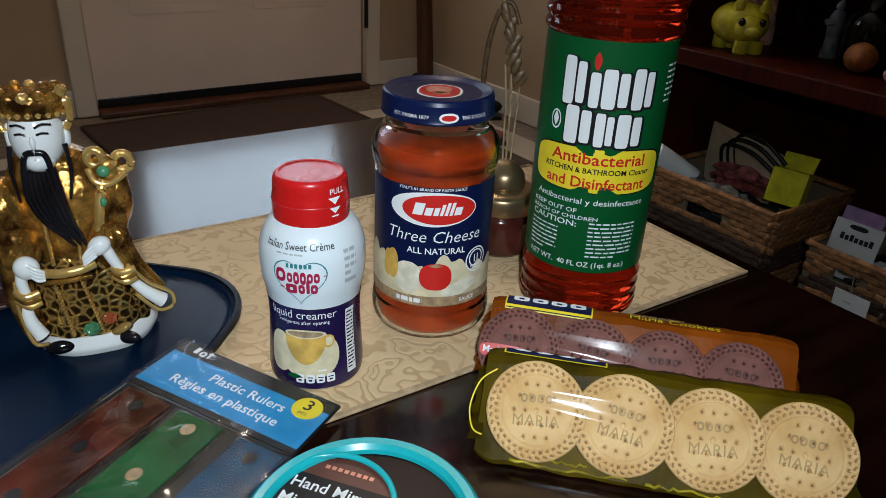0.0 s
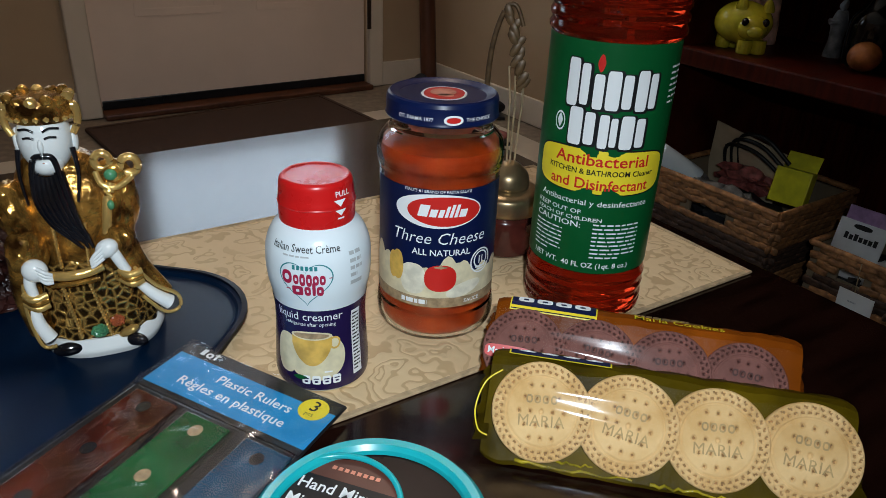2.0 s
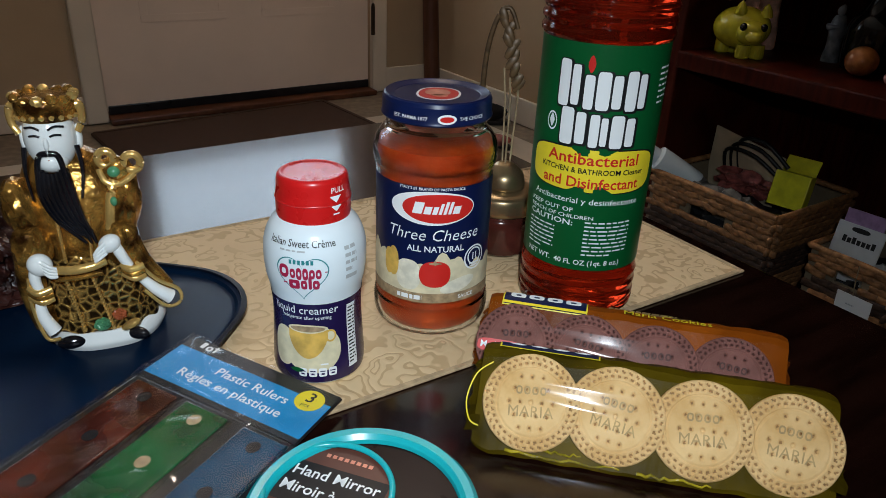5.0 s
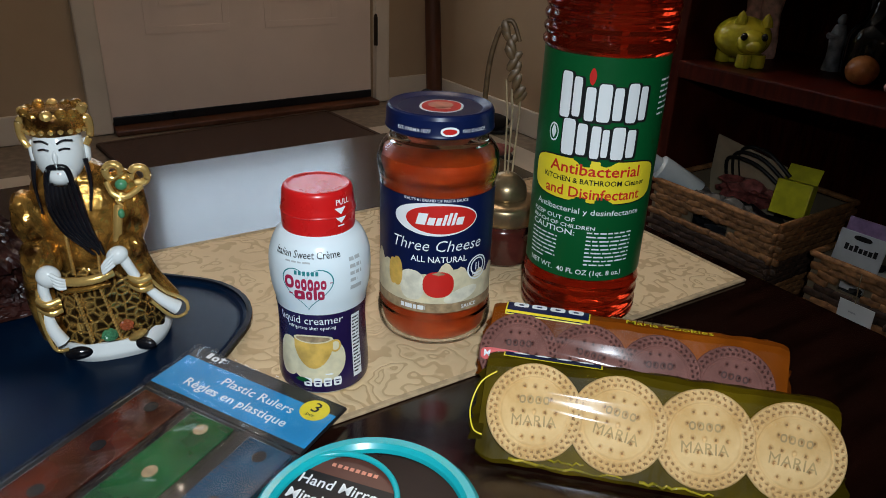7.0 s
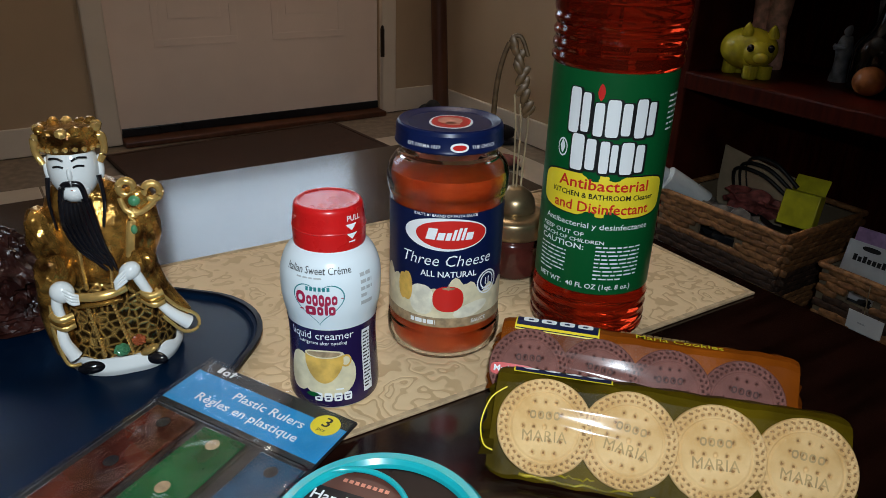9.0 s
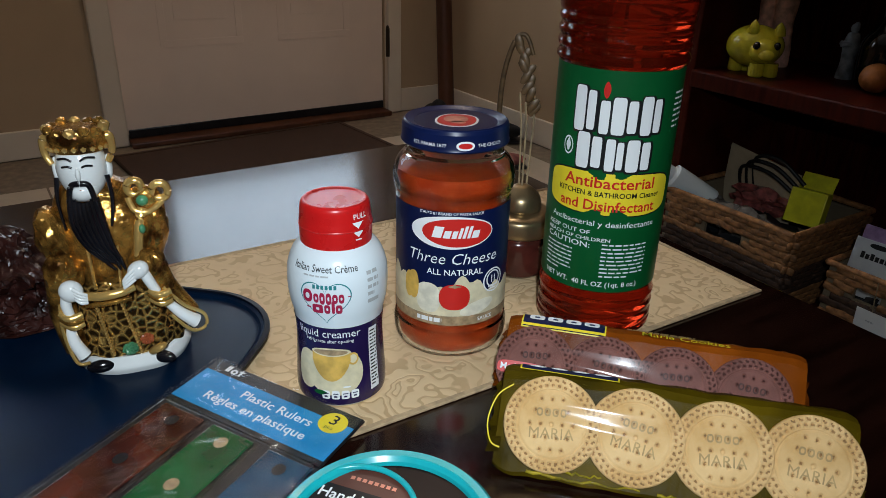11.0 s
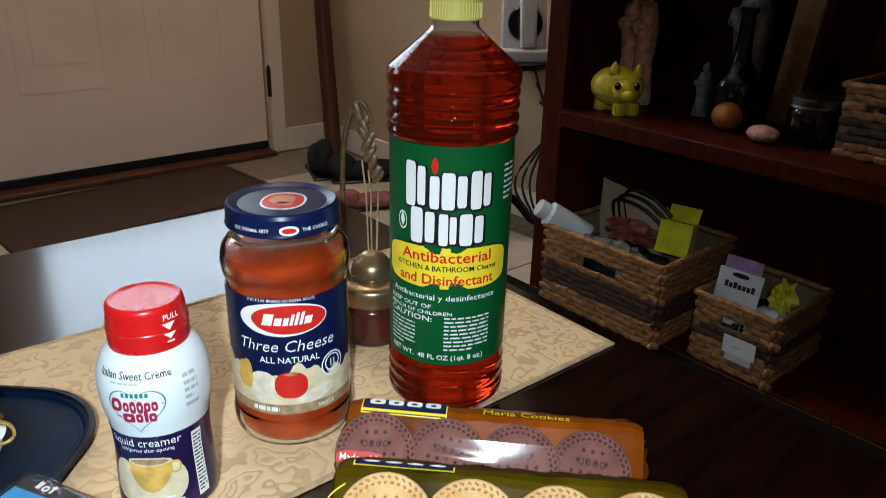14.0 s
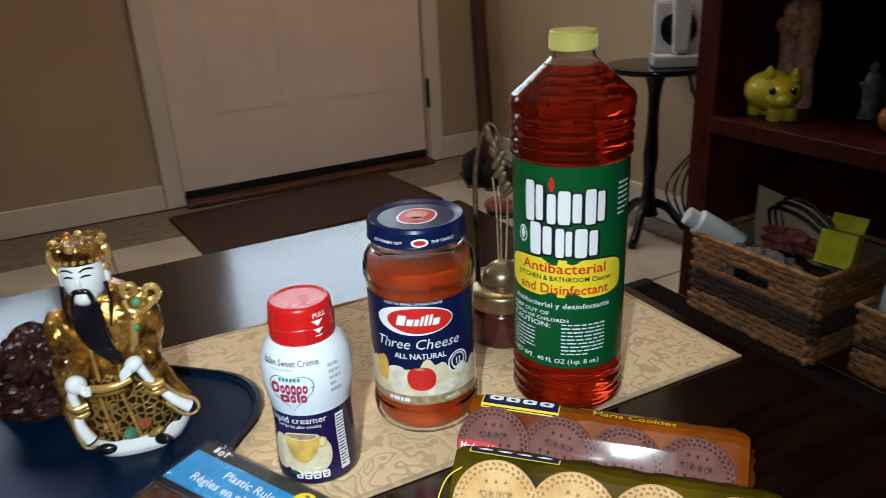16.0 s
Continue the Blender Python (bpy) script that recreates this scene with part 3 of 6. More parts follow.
for v in [g for g in bmesh.ops.extrude_edge_only(bm, edges=rim)["geom"] if isinstance(g, bmesh.types.BMVert)]:
    v.co.z = 0.0004
runner = thing("table_runner", pose(0, 0, T, 0, 0, 40), "cream damask table runner with scrolling woven pattern", "runner")
part("cloth", bm, cloth_mat, runner)
hem_cloth = material("hem_thread", (0.50, 0.35, 0.20), 0.8, vary=0.2, scale=120, bump=0.5, bump_scale=400)
for a in ((0.0185, 0.6465, 0.2965, 0.3015), (0.0185, 0.6465, 0.6265, 0.6315), (0.0185, 0.0230, 0.3016, 0.6264), (0.6420, 0.6465, 0.3016, 0.6264)):
    part("hem", span(*a, 0.0005, 0.0031, 0.0009), hem_cloth, runner)


# ---- things on the table ----
C = T + 0.0026     # top of the runner


def cleaner_bottle(m):
    """Tall cleaner bottle: clear ribbed bottle filled with amber-red liquid, wrapped label, pale cap."""
    t = thing("cleaner_bottle", m, "tall clear bottle of amber-red pine cleaner with green label", "bottle")
    R = 0.0480
    prof = [(0.0, 0.003), (0.034, 0.003), (0.036, 0.0), (0.0435, 0.001), (0.0478, 0.007), (0.0482, 0.011)]
    for k in range(3):
        z = 0.012 + k * 0.010
        prof += [(0.0470, z), (0.0480, z + 0.0025), (0.0482, z + 0.005), (0.0470, z + 0.008)]
    prof += [(0.0466, 0.0470), (0.0466, 0.2212)]
    for k in range(4):
        z = 0.2220 + k * 0.0092
        prof += [(0.0476, z), (0.0492, z + 0.0026), (0.0494, z + 0.0054), (0.0478, z + 0.0082)]
    prof += [(0.0492, 0.2585), (0.0500, 0.2620), (0.0496, 0.2672), (0.0478, 0.2706)]
    fill = prof + [(0.0350, 0.2815), (0.0225, 0.2925), (0.0, 0.2925)]
    part("liquid", lathe(fill, 72, closed=False), liquid, t, "amber-red cleaning liquid")
    neck = [(0.0224, 0.2930), (0.0190, 0.2958), (0.0172, 0.2980), (0.0168, 0.3000), (0.0168, 0.3065)]
    neck += [(r - 0.0012, z) for r, z in neck[::-1]]
    part("neck", lathe(neck + neck[:1], 48, closed=False), clear_plastic, t, "clear empty plastic neck")
    cap = [(0.0, 0.3022), (0.0170, 0.3022), (0.0183, 0.3027), (0.0183, 0.3155), (0.0174, 0.3172), (0.0, 0.3176)]
    bm = lathe(cap, 60)
    c = part("cap", bm, cap_yellow, t, "pale yellow screw cap")
    bm = bmesh.new()
    for k in range(48):
        a = k * math.tau / 48
        box((0.0007, 0.0007, 0.0105), (0.0183 * math.cos(a), 0.0183 * math.sin(a), 0.3092), bm=bm)
    part("ribbing", bm, cap_yellow, c, smooth=False)
    label_profile = [(0.0470, 0.0), (0.0470, 0.32)]
    lay = lambda off: round_lay(label_profile, off, FACE_PG, 1.37)
    w = math.pi * 0.047 * 0.99 / 1.37
    lab = art("label", rect(-w, 0.0470, w, 0.2215, 72, 1), lay(0.0003), green_ink, t, "printed green wrap label")
    # the name as plain white blocks with dark edges
    top, low = 0.1755, 0.1478
    blocks = ((-0.0180, top, 0.0130, 0.0335), (-0.0034, top, 0.0052, 0.0245), (0.0030, top, 0.0140, 0.0275), (0.0182, top, 0.0125, 0.0285),
              (-0.0145, low, 0.0150, 0.0275), (0.0018, low, 0.0100, 0.0245), (0.0128, low, 0.0142, 0.0245))
    bars_of_name = []
    for x, y, ww, hh in blocks:
        wide = ww > 0.008
        bars_of_name.append((x, y, ww * (0.50 if wide else 1.0), hh))
        if wide:
            bars_of_name.append((x + ww * 0.58, y + hh * 0.06, ww * 0.36, hh * 0.86))
    for x, y, ww, hh in bars_of_name:
        art("name_outline", oval(x + ww / 2 + 0.0004, y + hh / 2 - 0.0005, ww / 2 + 0.0012, hh / 2 + 0.0012, 7, 28, 3), lay(0.0005), black_ink, lab)
    for x, y, ww, hh in bars_of_name:
        art("name_block", oval(x + ww / 2, y + hh / 2, ww / 2, hh / 2, 7, 28, 3), lay(0.0007), white_ink, lab)
    art("flame", oval(-0.0008, 0.2075, 0.0019, 0.0062, 1.6, 16, 2), lay(0.0006), red_ink, lab)
    art("emblem", merge(oval(-0.0205, 0.1625, 0.0034, 0.0072, 2, 24, 1, 0.82), oval(-0.0205, 0.1630, 0.0017, 0.0052, 1.3, 16, 2)), lay(0.0006), white_ink, lab)
    art("badge_edge", oval(0.0058, 0.1292, 0.0398, 0.0175, 4.5, 60, 6), lay(0.0005), black_ink, lab)
    art("badge", oval(0.0058, 0.1292, 0.0386, 0.0165, 4.5, 60, 6), lay(0.0008), yellow_ink, lab, "yellow oval badge")
    letters("badge_lettering", (words("Antibacterial", 0.0122, 0.0062, 0.1342, bold=0.014, stretch=0.83), words("and Disinfectant", 0.0116, 0.0060, 0.1160, bold=0.014, stretch=0.74)), lay(0.0011), red_ink, lab)
    art("badge_lettering", words("KITCHEN & BATHROOM Cleaner", 0.0058, 0.0062, 0.1272, bold=0.015, stretch=0.72), lay(0.0011), black_ink, lab)
    letters("lettering", (words("Antibacterial y desinfectante", 0.0064, 0.004, 0.1030, bold=0.005, stretch=0.88),
                             words("KEEP OUT OF", 0.0048, -0.0310, 0.0955, "LEFT", bold=0.012), words("REACH OF CHILDREN", 0.0042, -0.0310, 0.0905, "LEFT", bold=0.012),
                             words("CAUTION:", 0.0064, -0.0310, 0.0845, "LEFT", bold=0.012), words("NET WT.  40 FL OZ (1qt. 8 oz.)", 0.0060, 0.000, 0.0518, bold=0.012, stretch=0.75)), lay(0.0006), white_ink, lab)
    for at in ((-0.031, 0.0800, 0.020, 7, 0.0034, 0.0011, 3), (0.006, 0.0875, 0.027, 9, 0.0034, 0.0012, 4), (0.040, 0.204, 0.011, 7, 0.0042, 0.0014, 5)):
        art("small_print", bars(*at), lay(0.0006), white_ink, lab)
    return t


def sauce_jar(m):
    t = thing("sauce_jar", m, "glass jar of red pasta sauce with blue lid, unopened", "jar")
    prof = [(0.0, 0.004), (0.034, 0.003), (0.038, 0.0), (0.0435, 0.002), (0.0468, 0.008), (0.0475, 0.018), (0.0462, 0.0255), (0.0455, 0.031), (0.0455, 0.1275), (0.0462, 0.1300),
            (0.0476, 0.1345), (0.0478, 0.1395), (0.0462, 0.1455), (0.0420, 0.1500), (0.0385, 0.1530), (0.0378, 0.1580), (0.0378, 0.166)]
    rise = lambda z: z + 0.0075 * max(0.0, min(1.0, (z - 0.128) / 0.024))
    p = [(r, rise(z)) for r, z in smooth_profile(prof, 3)]
    part("sauce", lathe([(max(0, r - 0.0026) if r else 0, z + 0.003) for r, z in p if z < 0.147] + [(0.0, 0.1515)], 64, closed=False), sauce, t, "thick red tomato sauce")
    inner = [(max(0.0, r - 0.0022), z + 0.0022) for r, z in p]
    part("glass_wall", lathe(p + inner[::-1], 64, closed=False), glass, t, "clear glass")
    lid = [(0.0395, 0.1612), (0.0412, 0.1607), (0.0420, 0.1620), (0.0413, 0.1638), (0.0410, 0.1735), (0.0400, 0.1760), (0.0385, 0.1770), (0.0370, 0.1762), (0.0330, 0.1752), (0.0320, 0.1746), (0.0, 0.1746)]
    lid = [(r, z + 0.0075) for r, z in lid]
    ld = part("lid", lathe(lid, 72), navy_lid, t, "dark blue printed metal lid")
    flat = lambda off: (lambda x, y: (x, y, 0.1821 + off))
    art("lid_emblem", oval(0.001, -0.001, 0.0165, 0.0195, 2.3, 36, 3), flat(0.0003), white_ink, ld)
    art("lid_emblem", oval(0.001, -0.001, 0.0148, 0.0175, 2.3, 36, 3), flat(0.0005), red_ink, ld, "red oval emblem")
    art("lid_emblem", merge(oval(0.000, 0.001, 0.0095, 0.0095, 2.3, 28, 3), oval(0.003, -0.008, 0.0060, 0.0040, 2.3, 20, 2)), flat(0.0007), salmon_ink, ld)
    side = lambda off: round_lay([(0.0415, 0.15), (0.0415, 0.19)], off, FACE_BAR)
    letters("lid_lettering", (words("EST. PARMA 1877", 0.0036, -0.019, 0.1728, bold=0.006), words("THE CHOICE", 0.0036, 0.028, 0.1728, bold=0.006)), side(0.0003), white_ink, ld)
    art("lid_mark", oval(0.0085, 0.1740, 0.0068, 0.0034, 2.2, 28, 3), side(0.0003), white_ink, ld)
    art("lid_mark", oval(0.0085, 0.1740, 0.0050, 0.0020, 2.2, 28, 3), side(0.0005), red_ink, ld)
    lp = [(0.0457, 0.0), (0.0457, 0.2)]
    base_lay = lambda off: round_lay(lp, off, FACE_BAR)
    lay = lambda off: (lambda x, y: base_lay(off)(x, 0.0315 + 1.02 * (y - 0.0345)))
    lab = art("label", rect(-0.062, 0.0345, 0.062, 0.1270, 48, 1), lay(0.0003), navy_print, t, "blue printed paper label")
    art("base_band", rect(-0.062, 0.0345, 0.062, 0.0425, 48, 1), lay(0.0006), tan_ink, lab)
    hill = [(-0.062 + 0.124 * k / 40, 0.0425, 0.0595 + 0.008 * abs(math.sin(k * 0.62)) + 0.010 * max(0, math.sin(k * 0.31 + 0.4))) for k in range(41)]
    art("cheese", poly(hill), lay(0.0005), cream_ink, lab, "printed pale cheese pieces")
    art("cheese_piece", merge(oval(0.023, 0.0490, 0.015, 0.0055, 2.0, 28, 3, 0, 0.25), oval(-0.017, 0.057, 0.010, 0.0125, 2.6, 28, 3)), lay(0.0008), cheese_ink, lab)
    art("pepper", merge(oval(-0.0300, 0.0650, 0.0050, 0.0120, 2.2, 24, 3), oval(-0.0345, 0.0640, 0.0045, 0.0110, 2.2, 24, 3)), lay(0.0009), gold_ink, lab, "printed yellow pepper")
    art("tomato", oval(0.0040, 0.0590, 0.0120, 0.0108, 2.4, 36, 4), lay(0.0011), red_ink, lab, "printed red tomato")
    art("tomato_leaf", merge(oval(0.004, 0.0680, 0.0050, 0.0010, 2, 16, 2), oval(0.004, 0.0685, 0.0012, 0.0020, 2, 16, 2)), lay(0.0013), tan_ink, lab)
    art("seal", oval(0.0370, 0.0690, 0.0100, 0.0100, 2, 36, 1, 0.88), lay(0.0009), white_ink, lab, "round white outline seal")
    art("seal", merge(oval(0.0370, 0.0700, 0.0070, 0.0070, 2, 30, 1, 0.84), rect(0.0320, 0.0635, 0.0420, 0.0650, 4), rect(0.0335, 0.0615, 0.0405, 0.0626, 4), rect(0.0350, 0.0670, 0.0360, 0.0730, 1), rect(0.0380, 0.0670, 0.0390, 0.0730, 1)), lay(0.0009), white_ink, lab)
    art("logo_oval", oval(0.0005, 0.1110, 0.0330, 0.0128, 2.0, 56, 5), lay(0.0006), white_ink, lab)
    art("logo_oval", oval(0.0050, 0.1110, 0.0275, 0.0110, 2.0, 56, 5), lay(0.0008), red_ink, lab, "red oval with white plain bars")
    strokes = [rect(x, 0.1070, x + w, 0.1070 + h, 2) for x, w, h in ((-0.0135, 0.0072, 0.0088), (-0.0050, 0.0052, 0.0058), (0.0014, 0.0036, 0.0058), (0.0061, 0.0023, 0.0082), (0.0095, 0.0023, 0.0094), (0.0130, 0.0023, 0.0094), (0.0164, 0.0054, 0.0058))]
    art("logo_bar", merge(*strokes), lambda x, y: lay(0.0010)(x + 0.28 * (y - 0.111), y), white_ink, lab)
    letters("lettering", (words("Three Cheese", 0.0128, 0.0015, 0.0862, slant=0.25, bold=-0.004), words("ALL NATURAL", 0.0068, 0.0040, 0.0772, bold=0.01),
                             words("ITALY'S #1 BRAND OF PASTA SAUCE", 0.0030, 0.0, 0.1247, bold=0.01), words("SAUCE", 0.0046, 0.0300, 0.0372, bold=0.01), bars(-0.026, 0.0370, 0.034, 1, 0.003, 0.0036, 8)), lay(0.0010), white_ink, lab)
    return t


def creamer_bottle(m):
    t = thing("creamer_bottle", m, "small white plastic creamer bottle with red cap and purple sleeve", "bottle")
    pts = [(0.0280, 0.0), (0.0320, 0.004), (0.0328, 0.012), (0.0318, 0.032), (0.0309, 0.052), (0.0317, 0.068), (0.0346, 0.083), (0.0355, 0.096), (0.0346, 0.108), (0.0305, 0.119), (0.0245, 0.1255), (0.0215, 0.1275)]
    p = smooth_profile(pts, 6)
    part("body", lathe([(0.0, 0.002)] + p + [(0.020, 0.1330)], 64), white_plastic, t)
    cap = [(r, z + 0.0085 + 0.0001) for r, z in ((0.0210, 0.1170), (0.0240, 0.1168), (0.0250, 0.1178), (0.0252, 0.1300), (0.0246, 0.1345), (0.0240, 0.1420), (0.0232, 0.1450), (0.0216, 0.1466), (0.0195, 0.1464), (0.0185, 0.1458), (0.0, 0.1458))]
    c = part("cap", lathe(smooth_profile(cap, 3), 64), red_plastic, t, "glossy red flip cap")
    bm = bmesh.new()
    lathe([(0.02535, 0.1376), (0.0257, 0.1382), (0.02535, 0.1388)], 64, bm=bm, closed=False)
    part("seam", bm, red_plastic, c)
    cl = lambda off: round_lay([(0.0252, 0.125), (0.0252, 0.1385), (0.0246, 0.143), (0.0240, 0.1505)], off, FACE_CM + 20)
    art("cap_words", words("PULL", 0.0054, 0.0160, 0.1462, bold=0.01), cl(0.0004), white_ink, c)
    art("arrow", merge(poly([(0.0090, 0.1440, 0.1442), (0.0135, 0.1396, 0.1442), (0.0180, 0.1440, 0.1442)]), poly([(0.0095, 0.1374, 0.1376), (0.0135, 0.1334, 0.1376), (0.0175, 0.1374, 0.1376)]),
                       rect(0.0110, 0.1312, 0.0160, 0.1322, 2)), cl(0.0005), white_ink, c)
    lay = lambda off: round_lay(p, off, FACE_CM)
    w = math.pi * 0.0352
    sl = art("sleeve", rect(-w * 0.98, 0.004, w * 0.98, 0.0690, 64, 14), lay(0.0004), purple_film, t, "dark purple printed sleeve")
    letters("sleeve_lettering", (words("liquid creamer", 0.0090, -0.001, 0.0610, bold=0.0), words("refrigerate after opening", 0.0040, 0.000, 0.0566)), lay(0.0008), white_ink, sl)
    art("swoosh", merge(oval(0.004, 0.0320, 0.0225, 0.0190, 2.2, 40, 4), oval(-0.020, 0.032, 0.0100, 0.0160, 2.4, 28, 3)), lay(0.0007), cream_ink, sl, "printed pale saucer shape")
    art("cup", merge(poly([(-0.0145 + 0.031 * k / 16, 0.0465 - 0.0215 * max(0.0, math.cos((k - 8) / 8 * 1.5)) ** 0.55, 0.0490) for k in range(17)])), lay(0.0010), gold_ink, sl, "printed golden coffee cup")
    art("cup_rim", oval(0.001, 0.0490, 0.0158, 0.0034, 2, 36, 3), lay(0.0012), cream_ink, sl)
    art("cup_coffee", oval(0.001, 0.0490, 0.0136, 0.0023, 2, 36, 3), lay(0.0014), tan_ink, sl)
    art("cup_handle", oval(0.0185, 0.0430, 0.0045, 0.0050, 2, 28, 1, 0.7), lay(0.0011), gold_ink, sl)
    art("leaf", oval(-0.0080, 0.0150, 0.0055, 0.0020, 1.6, 20, 2), lay(0.0010), green_ink, sl)
    facts = [oval(x, 0.0135, 0.0031, 0.0036, 5, 20, 2) for x in (-0.0035, 0.0040, 0.0115, 0.0190)]
    art("facts_panel", merge(*facts), lay(0.0009), white_ink, sl)
    art("facts_print", merge(*[merge(rect(x - 0.0020, 0.0142, x + 0.0020, 0.0150, 1), rect(x - 0.0012, 0.0116, x + 0.0012, 0.0130, 1)) for x in (-0.0035, 0.0040, 0.0115, 0.0190)]), lay(0.0011), purple_film, sl)
    art("facts_words", bars(0.010, 0.0195, 0.010, 1, 0.002, 0.0012, 2), lay(0.0009), white_ink, sl)
    art("upper_words", merge(words("Italian Sweet Crème", 0.0068, -0.001, 0.1130, stretch=0.9, bold=0.006)), lay(0.0006), card_black, t)
    art("upper_print", bars(-0.016, 0.1098, 0.032, 1, 0.002, 0.0011, 9), lay(0.0006), grey_ink, t)
    # heart outline with plain bars in place of the name
    def heart(s):
        return [(s * 0.0180 * math.sin(a) ** 3 * 1.0, 0.0925 + s * (0.0148 * math.cos(a) - 0.0058 * math.cos(2 * a) - 0.0023 * math.cos(3 * a) - 0.001 * math.cos(4 * a))) for a in np.linspace(0, math.tau, 61)[:-1]]
    outer, inner = heart(1.0), heart(0.955)
    art("heart", (outer + inner, [(k, (k + 1) % 60, 60 + (k + 1) % 60, 60 + k) for k in range(60)]), lay(0.0006), teal_ink, t, "thin green heart outline")
    letters("name_bar", [rect(-0.0085 + 0.0029 * k, 0.1015, -0.0066 + 0.0029 * k, 0.1045, 1) for k in range(6)], lay(0.0007), teal_ink, t)
    top = [oval(-0.0125, 0.0955, 0.0036, 0.0050, 2.4, 20, 1, 0.45)] + [oval(-0.0062 + 0.0043 * k, 0.0945, 0.0019, 0.0036 + 0.001 * (k in (1, 2)), 2.6, 16, 1, 0.35) for k in range(5)]
    low = [oval(-0.0055, 0.0862, 0.0038, 0.0036, 5, 16, 1, 0.3), oval(0.0012, 0.0862, 0.0021, 0.0036, 3, 16, 1, 0.3), oval(0.0053, 0.0878, 0.0011, 0.0052, 4, 12, 1), oval(0.0092, 0.0862, 0.0023, 0.0036, 3, 16, 1, 0.3)]
    letters("name_bar", [*top, *low, rect(0.0152, 0.0955, 0.0172, 0.0962, 1), rect(-0.0135, 0.0862, -0.0105, 0.0872, 1)], lay(0.0007), magenta_ink, t)
    art("side_print", merge(bars(0.0300, 0.1085, 0.010, 4, 0.0052, 0.0026, 12), rect(0.030, 0.0870, 0.040, 0.0900, 4)), lay(0.0006), grey_ink, t)
    art("side_panel", rect(0.0330, 0.012, 0.0420, 0.0640, 8, 12), lay(0.0008), white_ink, t, "white printed facts panel")
    art("side_panel_print", bars(0.0338, 0.0605, 0.0070, 17, 0.0028, 0.0012, 6), lay(0.0011), black_ink, t)
    return t


def porcelain_figurine(m):
    """Standing bearded sage in a gilt robe, one plain glazed shape."""
    bm = bmesh.new()
    G, W, B, GP, GR, CO, BR = 0, 1, 2, 3, 4, 5, 6

    def loft(rings, index, seg=88, fold=0.0, folds=11, twist=30.0):
        cols = [[v for _, v in smooth_profile([(r[4], r[c]) for r in rings], 5)] for c in range(4)]
        heights = [u for u, _ in smooth_profile([(r[4], 0.0) for r in rings], 5)]
        rows = []
        for cx, cy, rx, ry, z in zip(*cols, heights):
            row = []
            for k in range(seg):
                a = k * math.tau / seg
                q = 1 + fold * (0.55 * math.sin(a * folds + z * twist) + 0.7 * noise.noise((math.cos(a) * 2.2, math.sin(a) * 2.2, z * 30)))
                row.append(bm.verts.new((cx + rx * q * math.cos(a), cy + ry * q * math.sin(a), z)))
            rows.append(row)
        for p, q in zip(rows, rows[1:]):
            for k in range(seg):
                bm.faces.new((p[k], p[(k + 1) % seg], q[(k + 1) % seg], q[k])).material_index = index
        bm.faces.new(rows[0][::-1]).material_index = index
        bm.faces.new(rows[-1]).material_index = index

    def rope(points, r, index, taper=1.0):
        old = set(bm.faces)
        tube(arc(points, 6), r, 12, bm, taper)
        for f in bm.faces:
            if f not in old:
                f.material_index = index
    # white foot with dark patches, skirt and upper robe
    loft([(0.002, 0, 0.041, 0.036, 0.0), (0.002, 0, 0.043, 0.038, 0.005), (0.002, 0, 0.042, 0.037, 0.010), (0, 0, 0.041, 0.036, 0.014)], W, fold=0.03, folds=5)
    loft([(0, 0.002, 0.0425, 0.0365, 0.011), (0.001, 0.002, 0.043, 0.0355, 0.026), (0.001, 0.003, 0.039, 0.033, 0.042), (0.0, 0.003, 0.034, 0.030, 0.058), (-0.001, 0.004, 0.030, 0.027, 0.068)], BR, fold=0.035, folds=13, twist=8)
    loft([(-0.001, 0.004, 0.031, 0.0265, 0.058), (-0.001, 0.005, 0.034, 0.028, 0.072), (-0.002, 0.006, 0.035, 0.0275, 0.090), (-0.003, 0.007, 0.035, 0.026, 0.106), (-0.005, 0.008, 0.031, 0.023, 0.119), (-0.007, 0.008, 0.023, 0.018, 0.129),
          (-0.008, 0.008, 0.013, 0.013, 0.135)], G, fold=0.03, folds=9)
    # arms with wide hanging sleeves
    for s, x in ((-1, -0.034), (1, 0.026)):
        blob((x, -0.004, 0.094), (0.0135, 0.019, 0.026), bm, Matrix.Rotation(s * 0.30, 3, "Y"), sub=4, lump=0.12, freq=30, index=G)
        blob((x * 0.94, -0.020, 0.076), (0.0135, 0.016, 0.016), bm, sub=4, lump=0.12, freq=30, index=G)
    rope([(-0.034, -0.022, 0.074), (-0.036, -0.026, 0.050), (-0.031, -0.030, 0.022)], 0.0105, G, 0.75)
    rope([(0.027, -0.022, 0.078), (0.035, -0.024, 0.060), (0.050, -0.024, 0.038)], 0.0105, G, 0.70)
    # white hands and the linings that hang from the cuffs
    blob((-0.026, -0.0365, 0.070), (0.0082, 0.0065, 0.0078), bm, Matrix.Rotation(0.3, 3, "Y"), index=W)
    for k in range(4):
        rope([(-0.024 + 0.0005 * k, -0.041, 0.0735 - 0.0026 * k), (-0.019, -0.0425, 0.0705 - 0.0024 * k), (-0.0155, -0.041, 0.068 - 0.0018 * k)], 0.0015, W, 0.8)
    rope([(-0.029, -0.034, 0.068), (-0.0312, -0.035, 0.060), (-0.0300, -0.0355, 0.052)], 0.0043, W, 0.75)
    rope([(-0.0325, -0.0325, 0.043), (-0.031, -0.035, 0.031), (-0.026, -0.0355, 0.019)], 0.0034, W, 1.5)
    blob((0.0195, -0.036, 0.081), (0.0078, 0.006, 0.0062), bm, Matrix.Rotation(-0.5, 3, "Y"), index=W)
